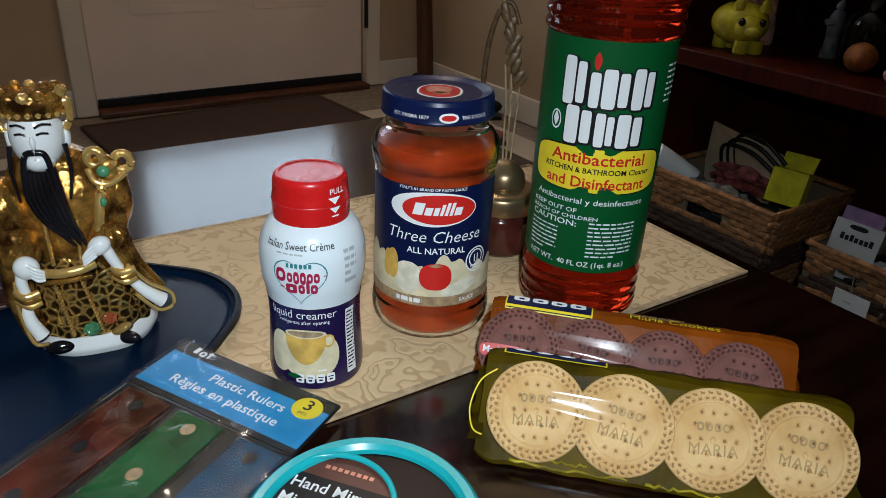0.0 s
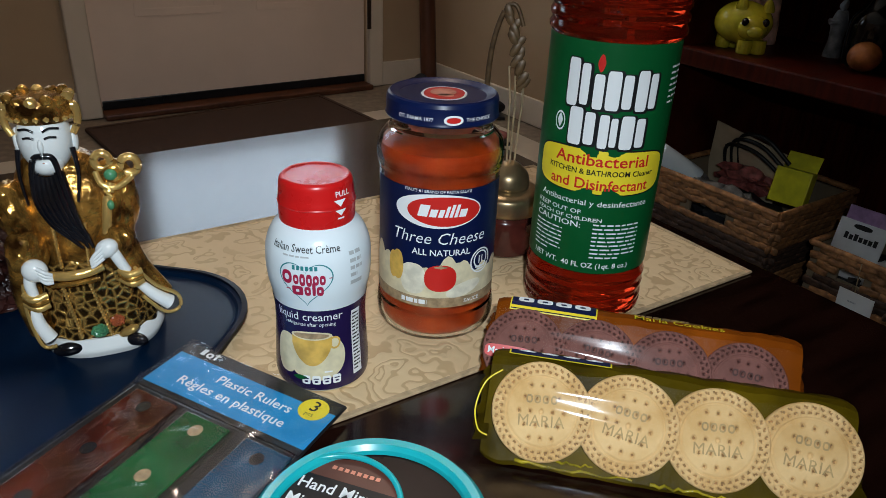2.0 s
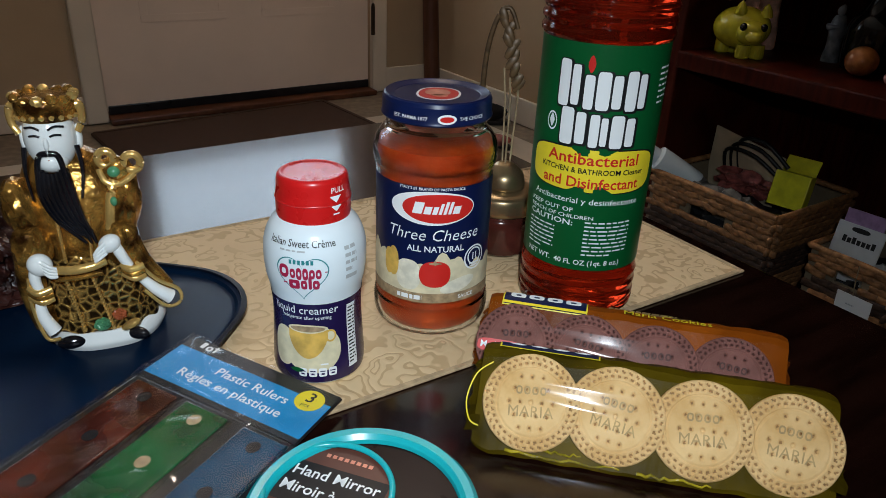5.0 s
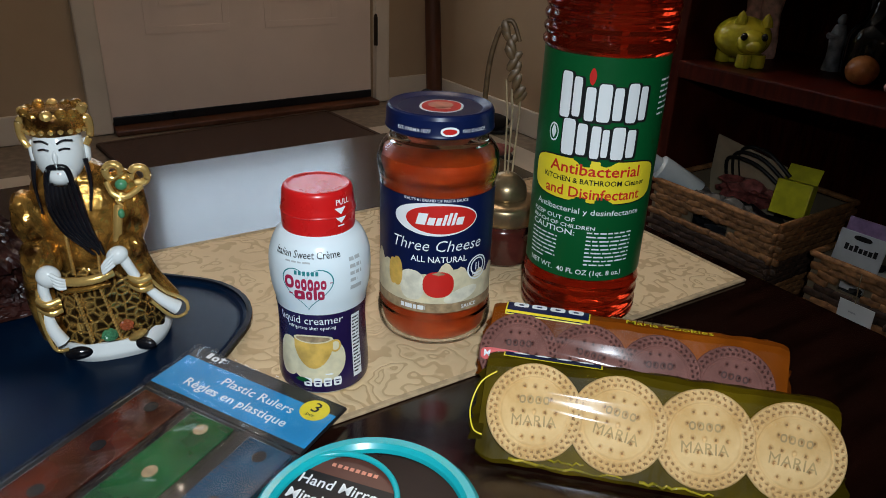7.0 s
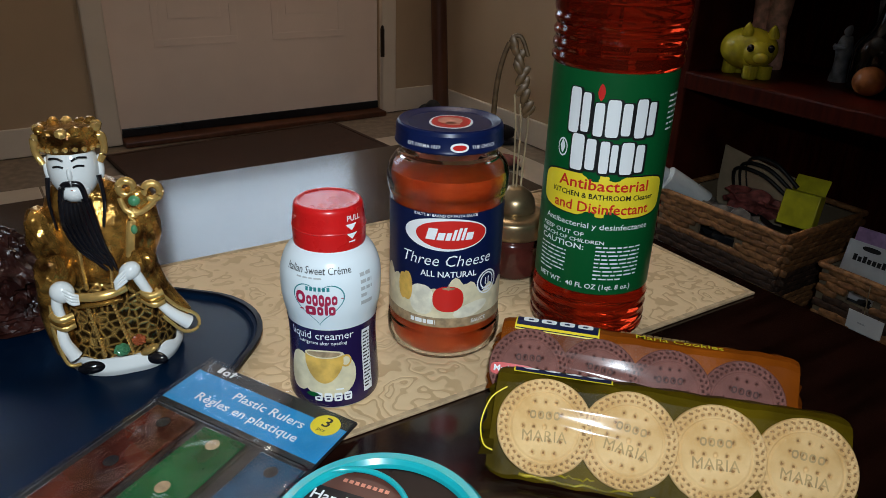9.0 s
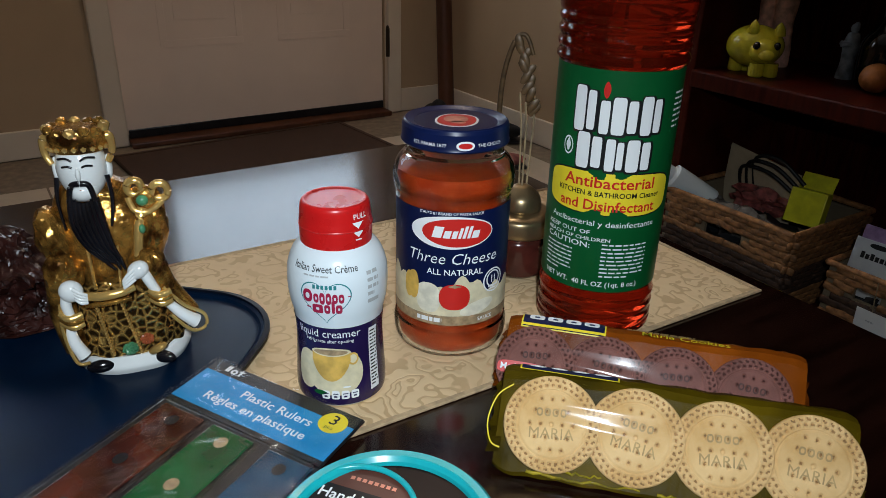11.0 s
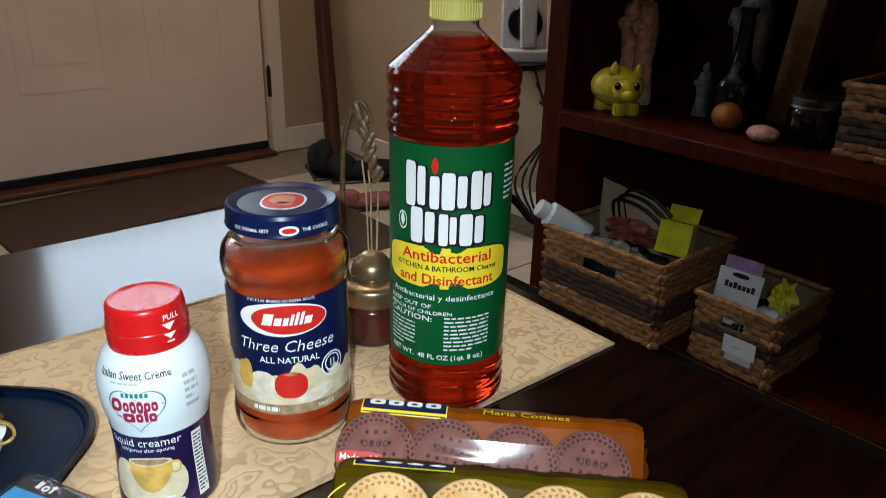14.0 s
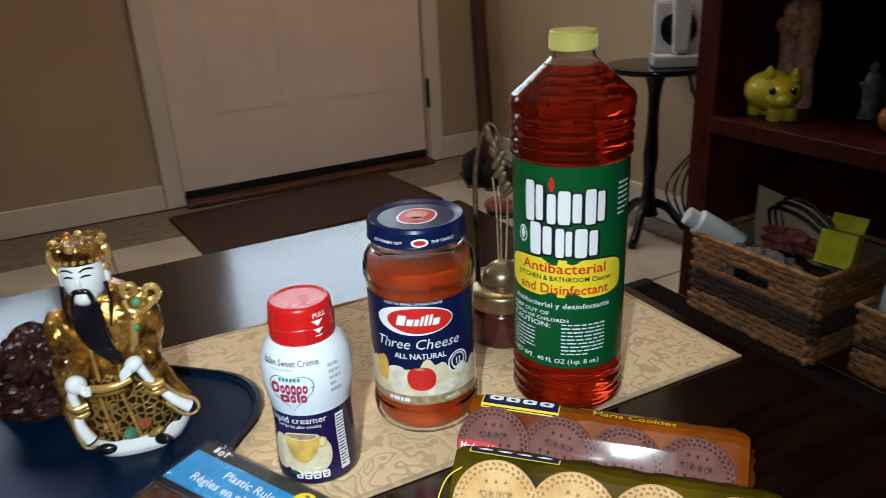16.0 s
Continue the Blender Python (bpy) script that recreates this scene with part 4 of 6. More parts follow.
    for k in range(4):
        rope([(0.0175, -0.040, 0.0835 - 0.0024 * k), (0.0125, -0.0415, 0.0795 - 0.0022 * k), (0.0095, -0.041, 0.0755 - 0.0016 * k)], 0.0014, W, 0.8)
    rope([(0.021, -0.034, 0.083), (0.0255, -0.035, 0.072), (0.0295, -0.0345, 0.063)], 0.0042, W, 0.80)
    rope([(0.0345, -0.0315, 0.0535), (0.044, -0.0325, 0.043), (0.0535, -0.030, 0.034)], 0.0031, W, 1.7)
    # dark gilt edges of the cuffs
    rope([(-0.0355, -0.034, 0.060), (-0.0365, -0.036, 0.040), (-0.0315, -0.038, 0.016), (-0.0225, -0.038, 0.014)], 0.0013, GP)
    rope([(0.0345, -0.036, 0.066), (0.0470, -0.034, 0.050), (0.0595, -0.031, 0.040), (0.0600, -0.031, 0.030), (0.0500, -0.034, 0.029), (0.037, -0.036, 0.044)], 0.0013, GP)
    for x, z in ((-0.0285, 0.0435), (0.0325, 0.0550)):
        for k in range(3):
            rope([(x - 0.0075, -0.0350, z + 0.003 + 0.0034 * k), (x - 0.001 * k, -0.0385, z + 0.0034 * k), (x + 0.0065, -0.0355, z + 0.001 + 0.0034 * k)], 0.0025, G if k % 2 else GP)
    # belt, panel down the skirt, beaded hems
    rope([(-0.018, -0.037, 0.0655), (-0.006, -0.0405, 0.0660), (0.006, -0.0400, 0.0672), (0.015, -0.036, 0.0690)], 0.0032, GP)
    rope([(-0.019, -0.034, 0.0570), (-0.004, -0.0360, 0.0580), (0.012, -0.0350, 0.0600)], 0.0018, G)
    for x0, x1, z0, z1, y0, y1 in ((-0.013, -0.006, 0.056, 0.018, -0.0312, -0.0362), (0.004, 0.013, 0.056, 0.018, -0.0312, -0.0358), (-0.012, -0.013, 0.066, 0.100, -0.0255, -0.0235), (0.005, 0.007, 0.066, 0.094, -0.0255, -0.0235)):
        for k in range(17):
            f = k / 16
            blob((x0 + (x1 - x0) * f, y0 + (y1 - y0) * f, z0 + (z1 - z0) * f), (0.0014, 0.0030, 0.0014), bm, sub=2, index=GP)
    # sceptre: stem, curled cloud head with jade beads
    rope([(0.019, -0.026, 0.080), (0.022, -0.020, 0.104), (0.026, -0.015, 0.118)], 0.0034, GP)
    blob((0.028, -0.012, 0.124), (0.0115, 0.006, 0.0095), bm, lump=0.08, freq=30, index=G)
    for cx, cz, r in ((0.0225, 0.1325, 0.0050), (0.0390, 0.1290, 0.0055)):
        rope([(cx + r * math.cos(k * 0.7), -0.014, cz + r * math.sin(k * 0.7)) for k in range(10)], 0.0027, GP)
    rope([(0.0175, -0.015, 0.126), (0.021, -0.017, 0.1175), (0.030, -0.017, 0.1155), (0.040, -0.015, 0.122)], 0.0022, GP)
    blob((0.027, -0.0185, 0.1245), (0.0042, 0.0036, 0.0038), bm, index=GR)
    blob((0.0245, -0.0215, 0.105), (0.0024, 0.0028, 0.0034), bm, index=GR)
    blob((0.006, -0.0375, 0.0215), (0.0056, 0.0050, 0.0042), bm, sub=4, lump=0.22, freq=40, index=GR)
    blob((0.018, -0.0355, 0.0270), (0.0046, 0.0046, 0.0036), bm, sub=4, lump=0.3, freq=40, index=CO)
    blob((0.0245, -0.0360, 0.0185), (0.0075, 0.0045, 0.0030), bm, Matrix.Rotation(-0.4, 3, "Y"), index=GP)
    # head, face and beard
    blob((-0.010, -0.006, 0.1470), (0.0165, 0.0172, 0.0222), bm, sub=4, index=W)
    blob((-0.010, -0.0226, 0.1462), (0.0019, 0.0026, 0.0046), bm, index=W)
    blob((-0.010, -0.0125, 0.1335), (0.0105, 0.0125, 0.0085), bm, index=W)
    for s in (-1, 1):
        blob((-0.010 + s * 0.0168, -0.004, 0.1455), (0.0026, 0.0040, 0.0085), bm, index=W)
        rope([(-0.010 + s * 0.0025, -0.0228, 0.1552), (-0.010 + s * 0.0065, -0.0222, 0.1572), (-0.010 + s * 0.0115, -0.0190, 0.1562)], 0.0007, B)
        rope([(-0.010 + s * 0.0030, -0.0230, 0.1510), (-0.010 + s * 0.0060, -0.0228, 0.1520), (-0.010 + s * 0.0095, -0.0208, 0.1512)], 0.0007, B)
        rope([(-0.010 + s * 0.0005, -0.0240, 0.1405), (-0.010 + s * 0.0055, -0.0238, 0.1390), (-0.010 + s * 0.0078, -0.0245, 0.1290), (-0.0085 + s * 0.0072, -0.0265, 0.1120)], 0.0021, B, 0.8)
        rope([(-0.010 + s * 0.0160, -0.0120, 0.1420), (-0.010 + s * 0.0175, -0.0150, 0.126), (-0.010 + s * 0.0150, -0.0200, 0.108)], 0.0018, B, 0.4)
    blob((-0.010, -0.0232, 0.1358), (0.0022, 0.0012, 0.0009), bm, sub=2, index=CO)
    for k in range(7):
        x = (k - 3) / 3
        rope([(-0.010 + 0.0072 * x, -0.0225 - 0.0015 * (1 - x * x), 0.1300 - 0.003 * (1 - x * x)), (-0.0085 + 0.0092 * x, -0.0262 - 0.0020 * (1 - x * x), 0.1130), (-0.0035 + 0.0078 * x, -0.0290 - 0.0010 * (1 - x * x), 0.0980),
              (0.0035 + 0.0050 * x, -0.0300, 0.0870 + 0.004 * (k % 2)), (0.0075 + 0.0030 * x, -0.0300, 0.0800 + 0.004 * (k % 3))], 0.0031, B, 0.30)
    # hat: banded crown with curled knobs and side curls
    loft([(-0.010, -0.003, 0.0178, 0.0182, 0.1590), (-0.010, -0.003, 0.0190, 0.0190, 0.1630), (-0.010, -0.003, 0.0196, 0.0192, 0.1690), (-0.010, -0.003, 0.0180, 0.0178, 0.1730)], G, fold=0.02)
    for k in range(13):
        a = k * math.tau / 13 + 0.3
        blob((-0.010 + 0.0180 * math.cos(a), -0.003 + 0.0175 * math.sin(a), 0.1725 + 0.0008 * math.sin(k * 2.1)), (0.0040, 0.0040, 0.0035), bm, sub=2, lump=0.1, freq=30, index=GP if k % 3 == 0 else G)
    for k in range(11):
        a = math.pi + k * math.pi / 10
        blob((-0.010 + 0.0190 * math.cos(a), -0.003 + 0.0192 * math.sin(a), 0.1605 + 0.0018 * math.sin(a) ** 2), (0.0022, 0.0020, 0.0018), bm, sub=1, index=GP)
    for s in (-1, 1):
        rope([(-0.010 + s * 0.0180, -0.006, 0.1670), (-0.010 + s * 0.0210, -0.006, 0.1660), (-0.010 + s * 0.0212, -0.007, 0.1570), (-0.010 + s * 0.0178, -0.009, 0.1500)], 0.0034, GP, 0.6)
    # dark patches on the foot
    for x, y, turn in ((-0.016, -0.0345, 0.12), (0.026, -0.0310, -0.45)):
        blob((x, y, 0.0085), (0.0105, 0.0045, 0.0048), bm, Matrix.Rotation(turn, 3, "Z"), index=B)
    for v in bm.verts:
        v.co.z *= 1.05
    ob = finish("porcelain_figurine", bm, [gold, porcelain, black_glaze, gold_plain, green_glaze, coral_glaze, brocade])
    ob.matrix_world = m
    return tagged(ob, "glazed porcelain sage figurine, gilt robe, long black beard", "figurine")


def biscuit_pack(m, name_label, film, cookie, dark, hole, back, R, start, step, rise):
    """A film-wrapped biscuit packet with a sloping printed front."""
    t = thing("biscuit_packet", m, name_label, "packet", "biscuit packets")
    L, FY, FZ = 0.2180, 0.036, 0.050
    F = math.hypot(FY, FZ)
    cross = [(0.0, 0.001), (0.0, 0.004), (FY * 0.5, FZ * 0.5), (FY * 0.96, FZ * 0.97), (FY + 0.003, FZ + 0.0015), (FY + 0.009, FZ + 0.0015), (0.058, 0.044), (0.0605, 0.036), (0.0615, 0.004), (0.0600, 0.001)]
    cross = [(cross[i][0] + (cross[(i + 1) % 10][0] - cross[i][0]) * k / 4, cross[i][1] + (cross[(i + 1) % 10][1] - cross[i][1]) * k / 4) for i in range(10) for k in range(4)]
    bm = bmesh.new()
    rows = []
    N = 56
    for i in range(N + 1):
        x = 0.0085 + (L - 0.0085) * i / N
        end = min(i, N - i)
        pinch = 1.0 if end > 2 else (0.985, 0.96, 0.90)[2 - end]
        row = []
        for k, (y, z) in enumerate(cross):
            q = 0.0011 * noise.noise((x * 70, y * 90, z * 90 + (3 if back else 0)))
            row.append(bm.verts.new((x, 0.031 + (y - 0.031) * pinch + q, max(0.0005, 0.026 + (z - 0.026) * pinch + q))))
        rows.append(row)
    n = len(cross)
    for a, b in zip(rows, rows[1:]):
        for k in range(n):
            bm.faces.new((a[k], a[(k + 1) % n], b[(k + 1) % n], b[k]))
    bm.faces.new(rows[0])
    bm.faces.new(rows[-1][::-1])
    part("wrapper", bm, film, t)
    for x, s in ((0.0030, 1), (L + 0.0050, -1)):
        bm = bmesh.new()
        pts = [bm.verts.new((x + 0.0014 * math.sin(k * 1.9), 0.006 + 0.048 * k / 14, 0.010 + 0.024 * k / 14 + 0.003 * math.sin(k * 0.8))) for k in range(15)]
        pts2 = [bm.verts.new((x + s * 0.009, 0.006 + 0.048 * k / 14, 0.012 + 0.024 * k / 14 + 0.003 * math.sin(k * 0.8))) for k in range(15)]
        for k in range(14):
            bm.faces.new((pts[k], pts[k + 1], pts2[k + 1], pts2[k]))
        bmesh.ops.solidify(bm, geom=bm.faces[:], thickness=0.0006)
        part("end_seal", bm, film, t, "crimped film end seal")
    ny, nz = -FZ / F, FY / F

    def lay(off):
        return lambda x, s: (x, FY * s / F + ny * off, FZ * s / F + nz * off)
    # biscuits
    pits = []
    for ring, count in ((0.915, 38), (0.81, 38)):
        for k in range(count):
            a = (k + 0.5 * (ring < 0.85)) * math.tau / count
            pits.append((ring * math.cos(a), ring * math.sin(a), a + (0.7 if ring > 0.85 else -0.7), 0.056, 0.030))
    for j, gy in enumerate((-0.52, -0.27, 0.0, 0.27, 0.52)):
        for i in range(-3, 4):
            gx = (i + 0.5 * (j % 2)) * 0.225
            if gx * gx + gy * gy < 0.37:
                pits.append((gx, gy, 1.57, 0.046, 0.031))

    def level(x, y):
        r = math.hypot(x, y)
        z = 0.0019 * min(1.0, (max(0.0, 1 - r) / 0.07) ** 0.5) + 0.00022 * noise.noise((x * 5, y * 5, R * 99))
        z -= 0.0008 * math.exp(-((r - 0.70) / 0.018) ** 2)
        for px, py, a, la, lb in pits:
            dx, dy = x - px, y - py
            if dx * dx + dy * dy < 0.012:
                c, d = math.cos(a), math.sin(a)
                z -= 0.0021 * math.exp(-((dx * c + dy * d) / la) ** 2 - ((dy * c - dx * d) / lb) ** 2)
        return z
    disc = bmesh.new()
    SEG, RINGS = 152, 40
    flatp = lambda x, y, z: (R * x, FY * R * y / F + ny * z, FZ * R * y / F + nz * z)
    grid = [[disc.verts.new(flatp(q * math.cos(k * math.tau / SEG), q * math.sin(k * math.tau / SEG), level(q * math.cos(k * math.tau / SEG), q * math.sin(k * math.tau / SEG)))) for k in range(SEG)]
            for q in [0.03 + 0.97 * i / RINGS for i in range(RINGS + 1)]]
    grid.append([disc.verts.new(flatp(math.cos(k * math.tau / SEG), math.sin(k * math.tau / SEG), -0.0025)) for k in range(SEG)])
    for p, q in zip(grid, grid[1:]):
        for k in range(SEG):
            disc.faces.new((p[k], q[k], q[(k + 1) % SEG], p[(k + 1) % SEG]))
    disc.faces.new(grid[0])
    # pit floors get the darker material: shade put into colour over the relief
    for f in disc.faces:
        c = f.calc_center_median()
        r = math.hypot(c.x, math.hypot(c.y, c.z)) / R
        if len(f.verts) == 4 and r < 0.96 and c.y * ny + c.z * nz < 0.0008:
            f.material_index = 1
    first = None
    # letters drawn flat in a dark tone for the shade of their embossing
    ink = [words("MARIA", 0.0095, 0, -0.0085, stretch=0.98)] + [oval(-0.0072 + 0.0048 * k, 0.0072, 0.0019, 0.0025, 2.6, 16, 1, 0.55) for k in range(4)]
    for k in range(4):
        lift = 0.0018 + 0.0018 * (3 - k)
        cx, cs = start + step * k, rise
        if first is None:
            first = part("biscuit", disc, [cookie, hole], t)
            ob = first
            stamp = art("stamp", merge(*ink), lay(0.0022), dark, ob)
        else:
            ob = new("biscuit", first.data)
            ob.parent = t
            for c in (stamp,):
                d = new(c.name.split(".")[0], c.data)
                d.parent = ob
        ob.location = lay(lift)(cx, cs)
        ob.rotation_mode = "AXIS_ANGLE"
        ob.rotation_axis_angle = (radians((4, -9, 3, -6)[k]), 0, ny, nz)
    # name panel on the upper edge, variety words, corner flash
    def top(off):
        return lambda x, y: (x, FY + 0.001 + y * 0.7, FZ + 0.0024 + off - max(0, y - 0.011) * 0.9) if y > 0 else lay(0.0022 + off)(x, F + y)
    up = 0.0 if back else 0.0065
    art("name_panel", rect(0.018, up - 0.0028, 0.080, up + 0.0125, 8, 6), top(0.0004), yellow_ink, t)
    art("name_panel", rect(0.0190, up - 0.0019, 0.0790, up + 0.0116, 8, 6), top(0.0007), navy_print, t, "navy panel with white plain blocks")
    letters("name_block", [oval(0.029 + 0.0135 * k, up + 0.0062, 0.0056, 0.0044, 4, 20, 1, 0.35) for k in range(4)], top(0.0010), white_ink, t)
    def drape(i, j):
        edge = min(1.0, 5.0 * min(i / 40, 1 - i / 40), 5.0 * min(j / 24, 1 - j / 24))
        crease = 0.0009 * math.exp(-((j / 24 - 0.66 + 0.30 * i / 40) / 0.05) ** 2) * max(0.0, 1 - ((i - 13) / 9) ** 2)
        return lay(0.0014 + 0.0092 * edge ** 0.5 + crease + 0.0002 * noise.noise((i * 0.2, j * 0.15, 2.0 if back else 9.0)))(L * (0.01 + 0.98 * i / 40), F * j / 24)
    sheet = [[drape(i, j) for j in range(25)] for i in range(41)]
    bm = bmesh.new()
    cells = [[bm.verts.new(p) for p in row] for row in sheet]
    for i in range(40):
        for j in range(24):
            bm.faces.new((cells[i][j], cells[i + 1][j], cells[i + 1][j + 1], cells[i][j + 1]))
    part("window_film", bm, pack_film, t, "clear glossy wrinkled film")
    if not back:
        rng = random.Random(21)
        # brighter yellow tubes: the glints of the crinkled film put into colour
        bm = bmesh.new()
        for x0, x1, rise_at in ((0.030, 0.098, 0.0040), (0.040, 0.075, 0.0075), (0.108, 0.150, 0.0035)):
            pts = [Vector(lay(0.0035 + rng.uniform(0, 0.0018))(x0 + (x1 - x0) * k / 16, rise_at + rng.uniform(-0.0012, 0.0012))) for k in range(17)]
            tube(pts, 0.0011, 8, bm, 0.5)
        part("crinkle", bm, glint_film, t, "brighter yellow film fold standing in for glints")
        loop = arc([(0.016, 0.028, 0.048), (0.007, 0.022, 0.042), (0.003, 0.012, 0.030), (0.006, 0.006, 0.019), (0.012, 0.005, 0.016)], 6)
        part("pull_thread", tube(loop, 0.0005, 8), yellow_ink, t, "thin yellow tear thread")
    if back:
        art("variety_lettering", words("Maria Cookies", 0.0105, 0.136, 0.0012, bold=0.002, stretch=1.0), top(0.0006), yellow_ink, t)
        art("variety_lettering", bars(0.095, 0.0115, 0.080, 1, 0.004, 0.0030, 4), top(0.0006), biscuit_dark, t)
        art("flash_panel", oval(0.022, 0.0275, 0.0165, 0.0048, 4, 28, 2), lay(0.0098), red_ink, t, "small red flash panel")
        art("flash_lettering", words("Made with", 0.0068, 0.022, 0.0255, bold=0.006), lay(0.0102), white_ink, t)
    return t


def ruler_pack(m):
    """Hanging card pack: header card and three rulers under clear film. x across, y from the header (0) down (negative)."""
    t = thing("ruler_pack", m, "carded pack of three coloured plastic rulers under clear film", "ruler pack")
    W, LEN = 0.128, 0.235
    part("backing_card", span(0, W, -LEN, 0, 0, 0.0012, 0.0004), card_black, t)
    flat = lambda z: (lambda x, y: (x, y, z))
    hdr = part("header", span(0.0005, W - 0.0005, -0.0535, -0.0005, 0.0013, 0.0024, 0.0003), card_black, t, "black and blue header card")
    art("blue_field", rect(0.0008, -0.0485, W - 0.0008, -0.0125, 2), flat(0.0027), card_blue, hdr)
    art("logo_bar", merge(rect(0.0130, -0.0085, 0.0165, -0.0020, 1), oval(0.0205, -0.0065, 0.0028, 0.0028, 2, 16, 1, 0.4), rect(0.0248, -0.0090, 0.0265, -0.0020, 1), rect(0.0235, -0.0045, 0.0282, -0.0032, 1)), flat(0.0028), white_ink, hdr)
    letters("header_lettering", (words("Plastic Rulers", 0.0112, 0.071, -0.0265, bold=0.012, stretch=0.98), words("Règles en plastique", 0.0112, 0.062, -0.0395, bold=0.012, stretch=0.98)), flat(0.0029), white_ink, hdr)
    art("count_spot", oval(0.1120, -0.0150, 0.0100, 0.0105, 2, 36, 2), flat(0.0029), yellow_ink, hdr, "yellow round count spot")
    letters("count_lettering", (words("3", 0.0135, 0.1120, -0.0170, bold=0.01), words("pcs", 0.0048, 0.1120, -0.0218)), flat(0.0032), black_ink, hdr)
    bm = bmesh.new()
    lathe([(0.0040, 0.0), (0.0048, 0.0006), (0.0040, 0.0010)], 24, bm=bm, at=(W * 0.58, -0.0080, 0.0026), closed=False)
    part("hang_hole", bm, clear_plastic, hdr)
    for k, (x, mt, lab) in enumerate(((0.006, ruler_red, "translucent red ruler"), (0.047, ruler_green, "translucent green ruler"), (0.0925, ruler_blue, "translucent blue ruler"))):
        r = part("ruler", span(x, x + 0.034, -LEN + 0.006, -0.058, 0.0014, 0.0044, 0.0012), mt, t, lab)
        marks = [rect(x + 0.0008, -0.062 - 0.00318 * j, x + (0.0070 if j % 4 == 0 else 0.0040), -0.0616 - 0.00318 * j, 1) for j in range(52)]
        marks += [rect(x + 0.0300 - (0.003 if j % 5 == 0 else 0), -0.062 - 0.002 * j, x + 0.0332, -0.0617 - 0.002 * j, 1) for j in range(80)]
        art("scale", merge(*marks), flat(0.0046), black_ink, r)
        holes = [oval(x + 0.017, -0.070 - 0.042 * j, 0.0042, 0.0050, 2, 24, 2) for j in range(4)]
        art("ruler_hole", merge(*holes), flat(0.0047), tan_ink if k == 1 else card_black, r)
    # clear film: welded seam ridges and puckers
    bm = bmesh.new()
    for pts in ([(0.002, -0.056 - 0.009 * k, 0.0045 + 0.0012 * noise.noise((k, 1, 2))) for k in range(20)], [(0.004 + 0.0063 * k, -0.0555 + 0.0010 * noise.noise((k, 5, 2)), 0.0047) for k in range(20)],
                [(0.044, -0.058 - 0.009 * k, 0.0048) for k in range(19)], [(0.085, -0.058 - 0.009 * k, 0.0048) for k in range(19)], [(W - 0.002, -0.056 - 0.009 * k, 0.0045) for k in range(20)]):
        tube(pts, 0.0009, 6, bm)
    part("film_seam", bm, clear_plastic, t, "clear film seams")
    bm = bmesh.new()
    rng = random.Random(11)
    folds = [(rng.uniform(0, W), -rng.uniform(0, LEN), rng.uniform(-0.9, 0.9), rng.uniform(0.012, 0.035), rng.uniform(0.0008, 0.0020)) for _ in range(15)]
    folds += [(W * 0.42, -0.0095, 0.12, 0.030, 0.0035), (W * 0.30, -0.052, -0.10, 0.05, 0.0026)]

    def bag(x, y):
        z = 0.0056 + 0.0007 * noise.noise((x * 80, y * 60, 4.0))
        for fx, fy, a, long, tall in folds:
            du, dv = (x - fx) * math.cos(a) + (y - fy) * math.sin(a), (y - fy) * math.cos(a) - (x - fx) * math.sin(a)
            if abs(du) < long and abs(dv) < 0.012:
                z += tall * (1 - (du / long) ** 2) * math.exp(-(dv / 0.0026) ** 2)
        return z
    cells = [[bm.verts.new((W * i / 80, -LEN * j / 150, bag(W * i / 80, -LEN * j / 150))) for j in range(151)] for i in range(81)]
    for i in range(80):
        for j in range(150):
            bm.faces.new((cells[i][j], cells[i + 1][j], cells[i + 1][j + 1], cells[i][j + 1]))
    part("film", bm, clear_film, t, "clear wrinkled plastic bag")
    return t


def hand_mirror(m):
    """Round compact mirror in a teal rim with a paper label."""
    t = thing("hand_mirror", m, "round hand mirror with glossy teal plastic rim and paper label", "mirror")
    rim = [(0.0505, 0.001), (0.0590, 0.001), (0.0605, 0.004), (0.0600, 0.0085), (0.0575, 0.0110), (0.0535, 0.0105), (0.0512, 0.0080), (0.0505, 0.0060)]
    part("rim", lathe(rim + rim[:1], 96, closed=False), teal_plastic, t)
    # the dark reddish reflection is put into the glass's own colour
    part("glass", lathe([(0.0, 0.0035), (0.0510, 0.0035), (0.0510, 0.0055), (0.0, 0.0056)], 72, closed=False), mirror_reflection, t, "mirror glass coloured dark for its reflection")
    flat = lambda z: (lambda x, y: (x, y, z))
    lb = art("paper_label", oval(-0.022, 0.006, 0.0330, 0.0330, 2, 60, 3), flat(0.0062), label_brown, t, "brown and black paper label")
    bm = bmesh.new()
    tube([(-0.022 + 0.0335 * math.cos(k * math.tau / 60), 0.006 + 0.0335 * math.sin(k * math.tau / 60), 0.0085) for k in range(61)], 0.0017, 10, bm)
    part("inner_ring", bm, teal_plastic, t)
    art("label_band", rect(-0.0535, -0.006, 0.0065, 0.0225, 8), flat(0.0065), black_ink, lb)
    letters("lettering", (words("Hand Mirror", 0.0098, -0.0220, 0.0125, bold=0.012), words("Miroir à main", 0.0098, -0.0220, 0.0010, bold=0.012)), flat(0.0068), white_ink, lb)
    art("label_print", merge(*[rect(-0.0350 + 0.0036 * k, 0.0290, -0.0326 + 0.0036 * k, 0.0315, 1) for k in range(8)]), flat(0.0066), salmon_ink, lb)
    bm = bmesh.new()
    tube([(0.035, -0.052, 0.006), (0.05, -0.085, 0.005), (0.06, -0.12, 0.005)], 0.009, 12, bm)
    part("handle", bm, teal_plastic, t)
    return t


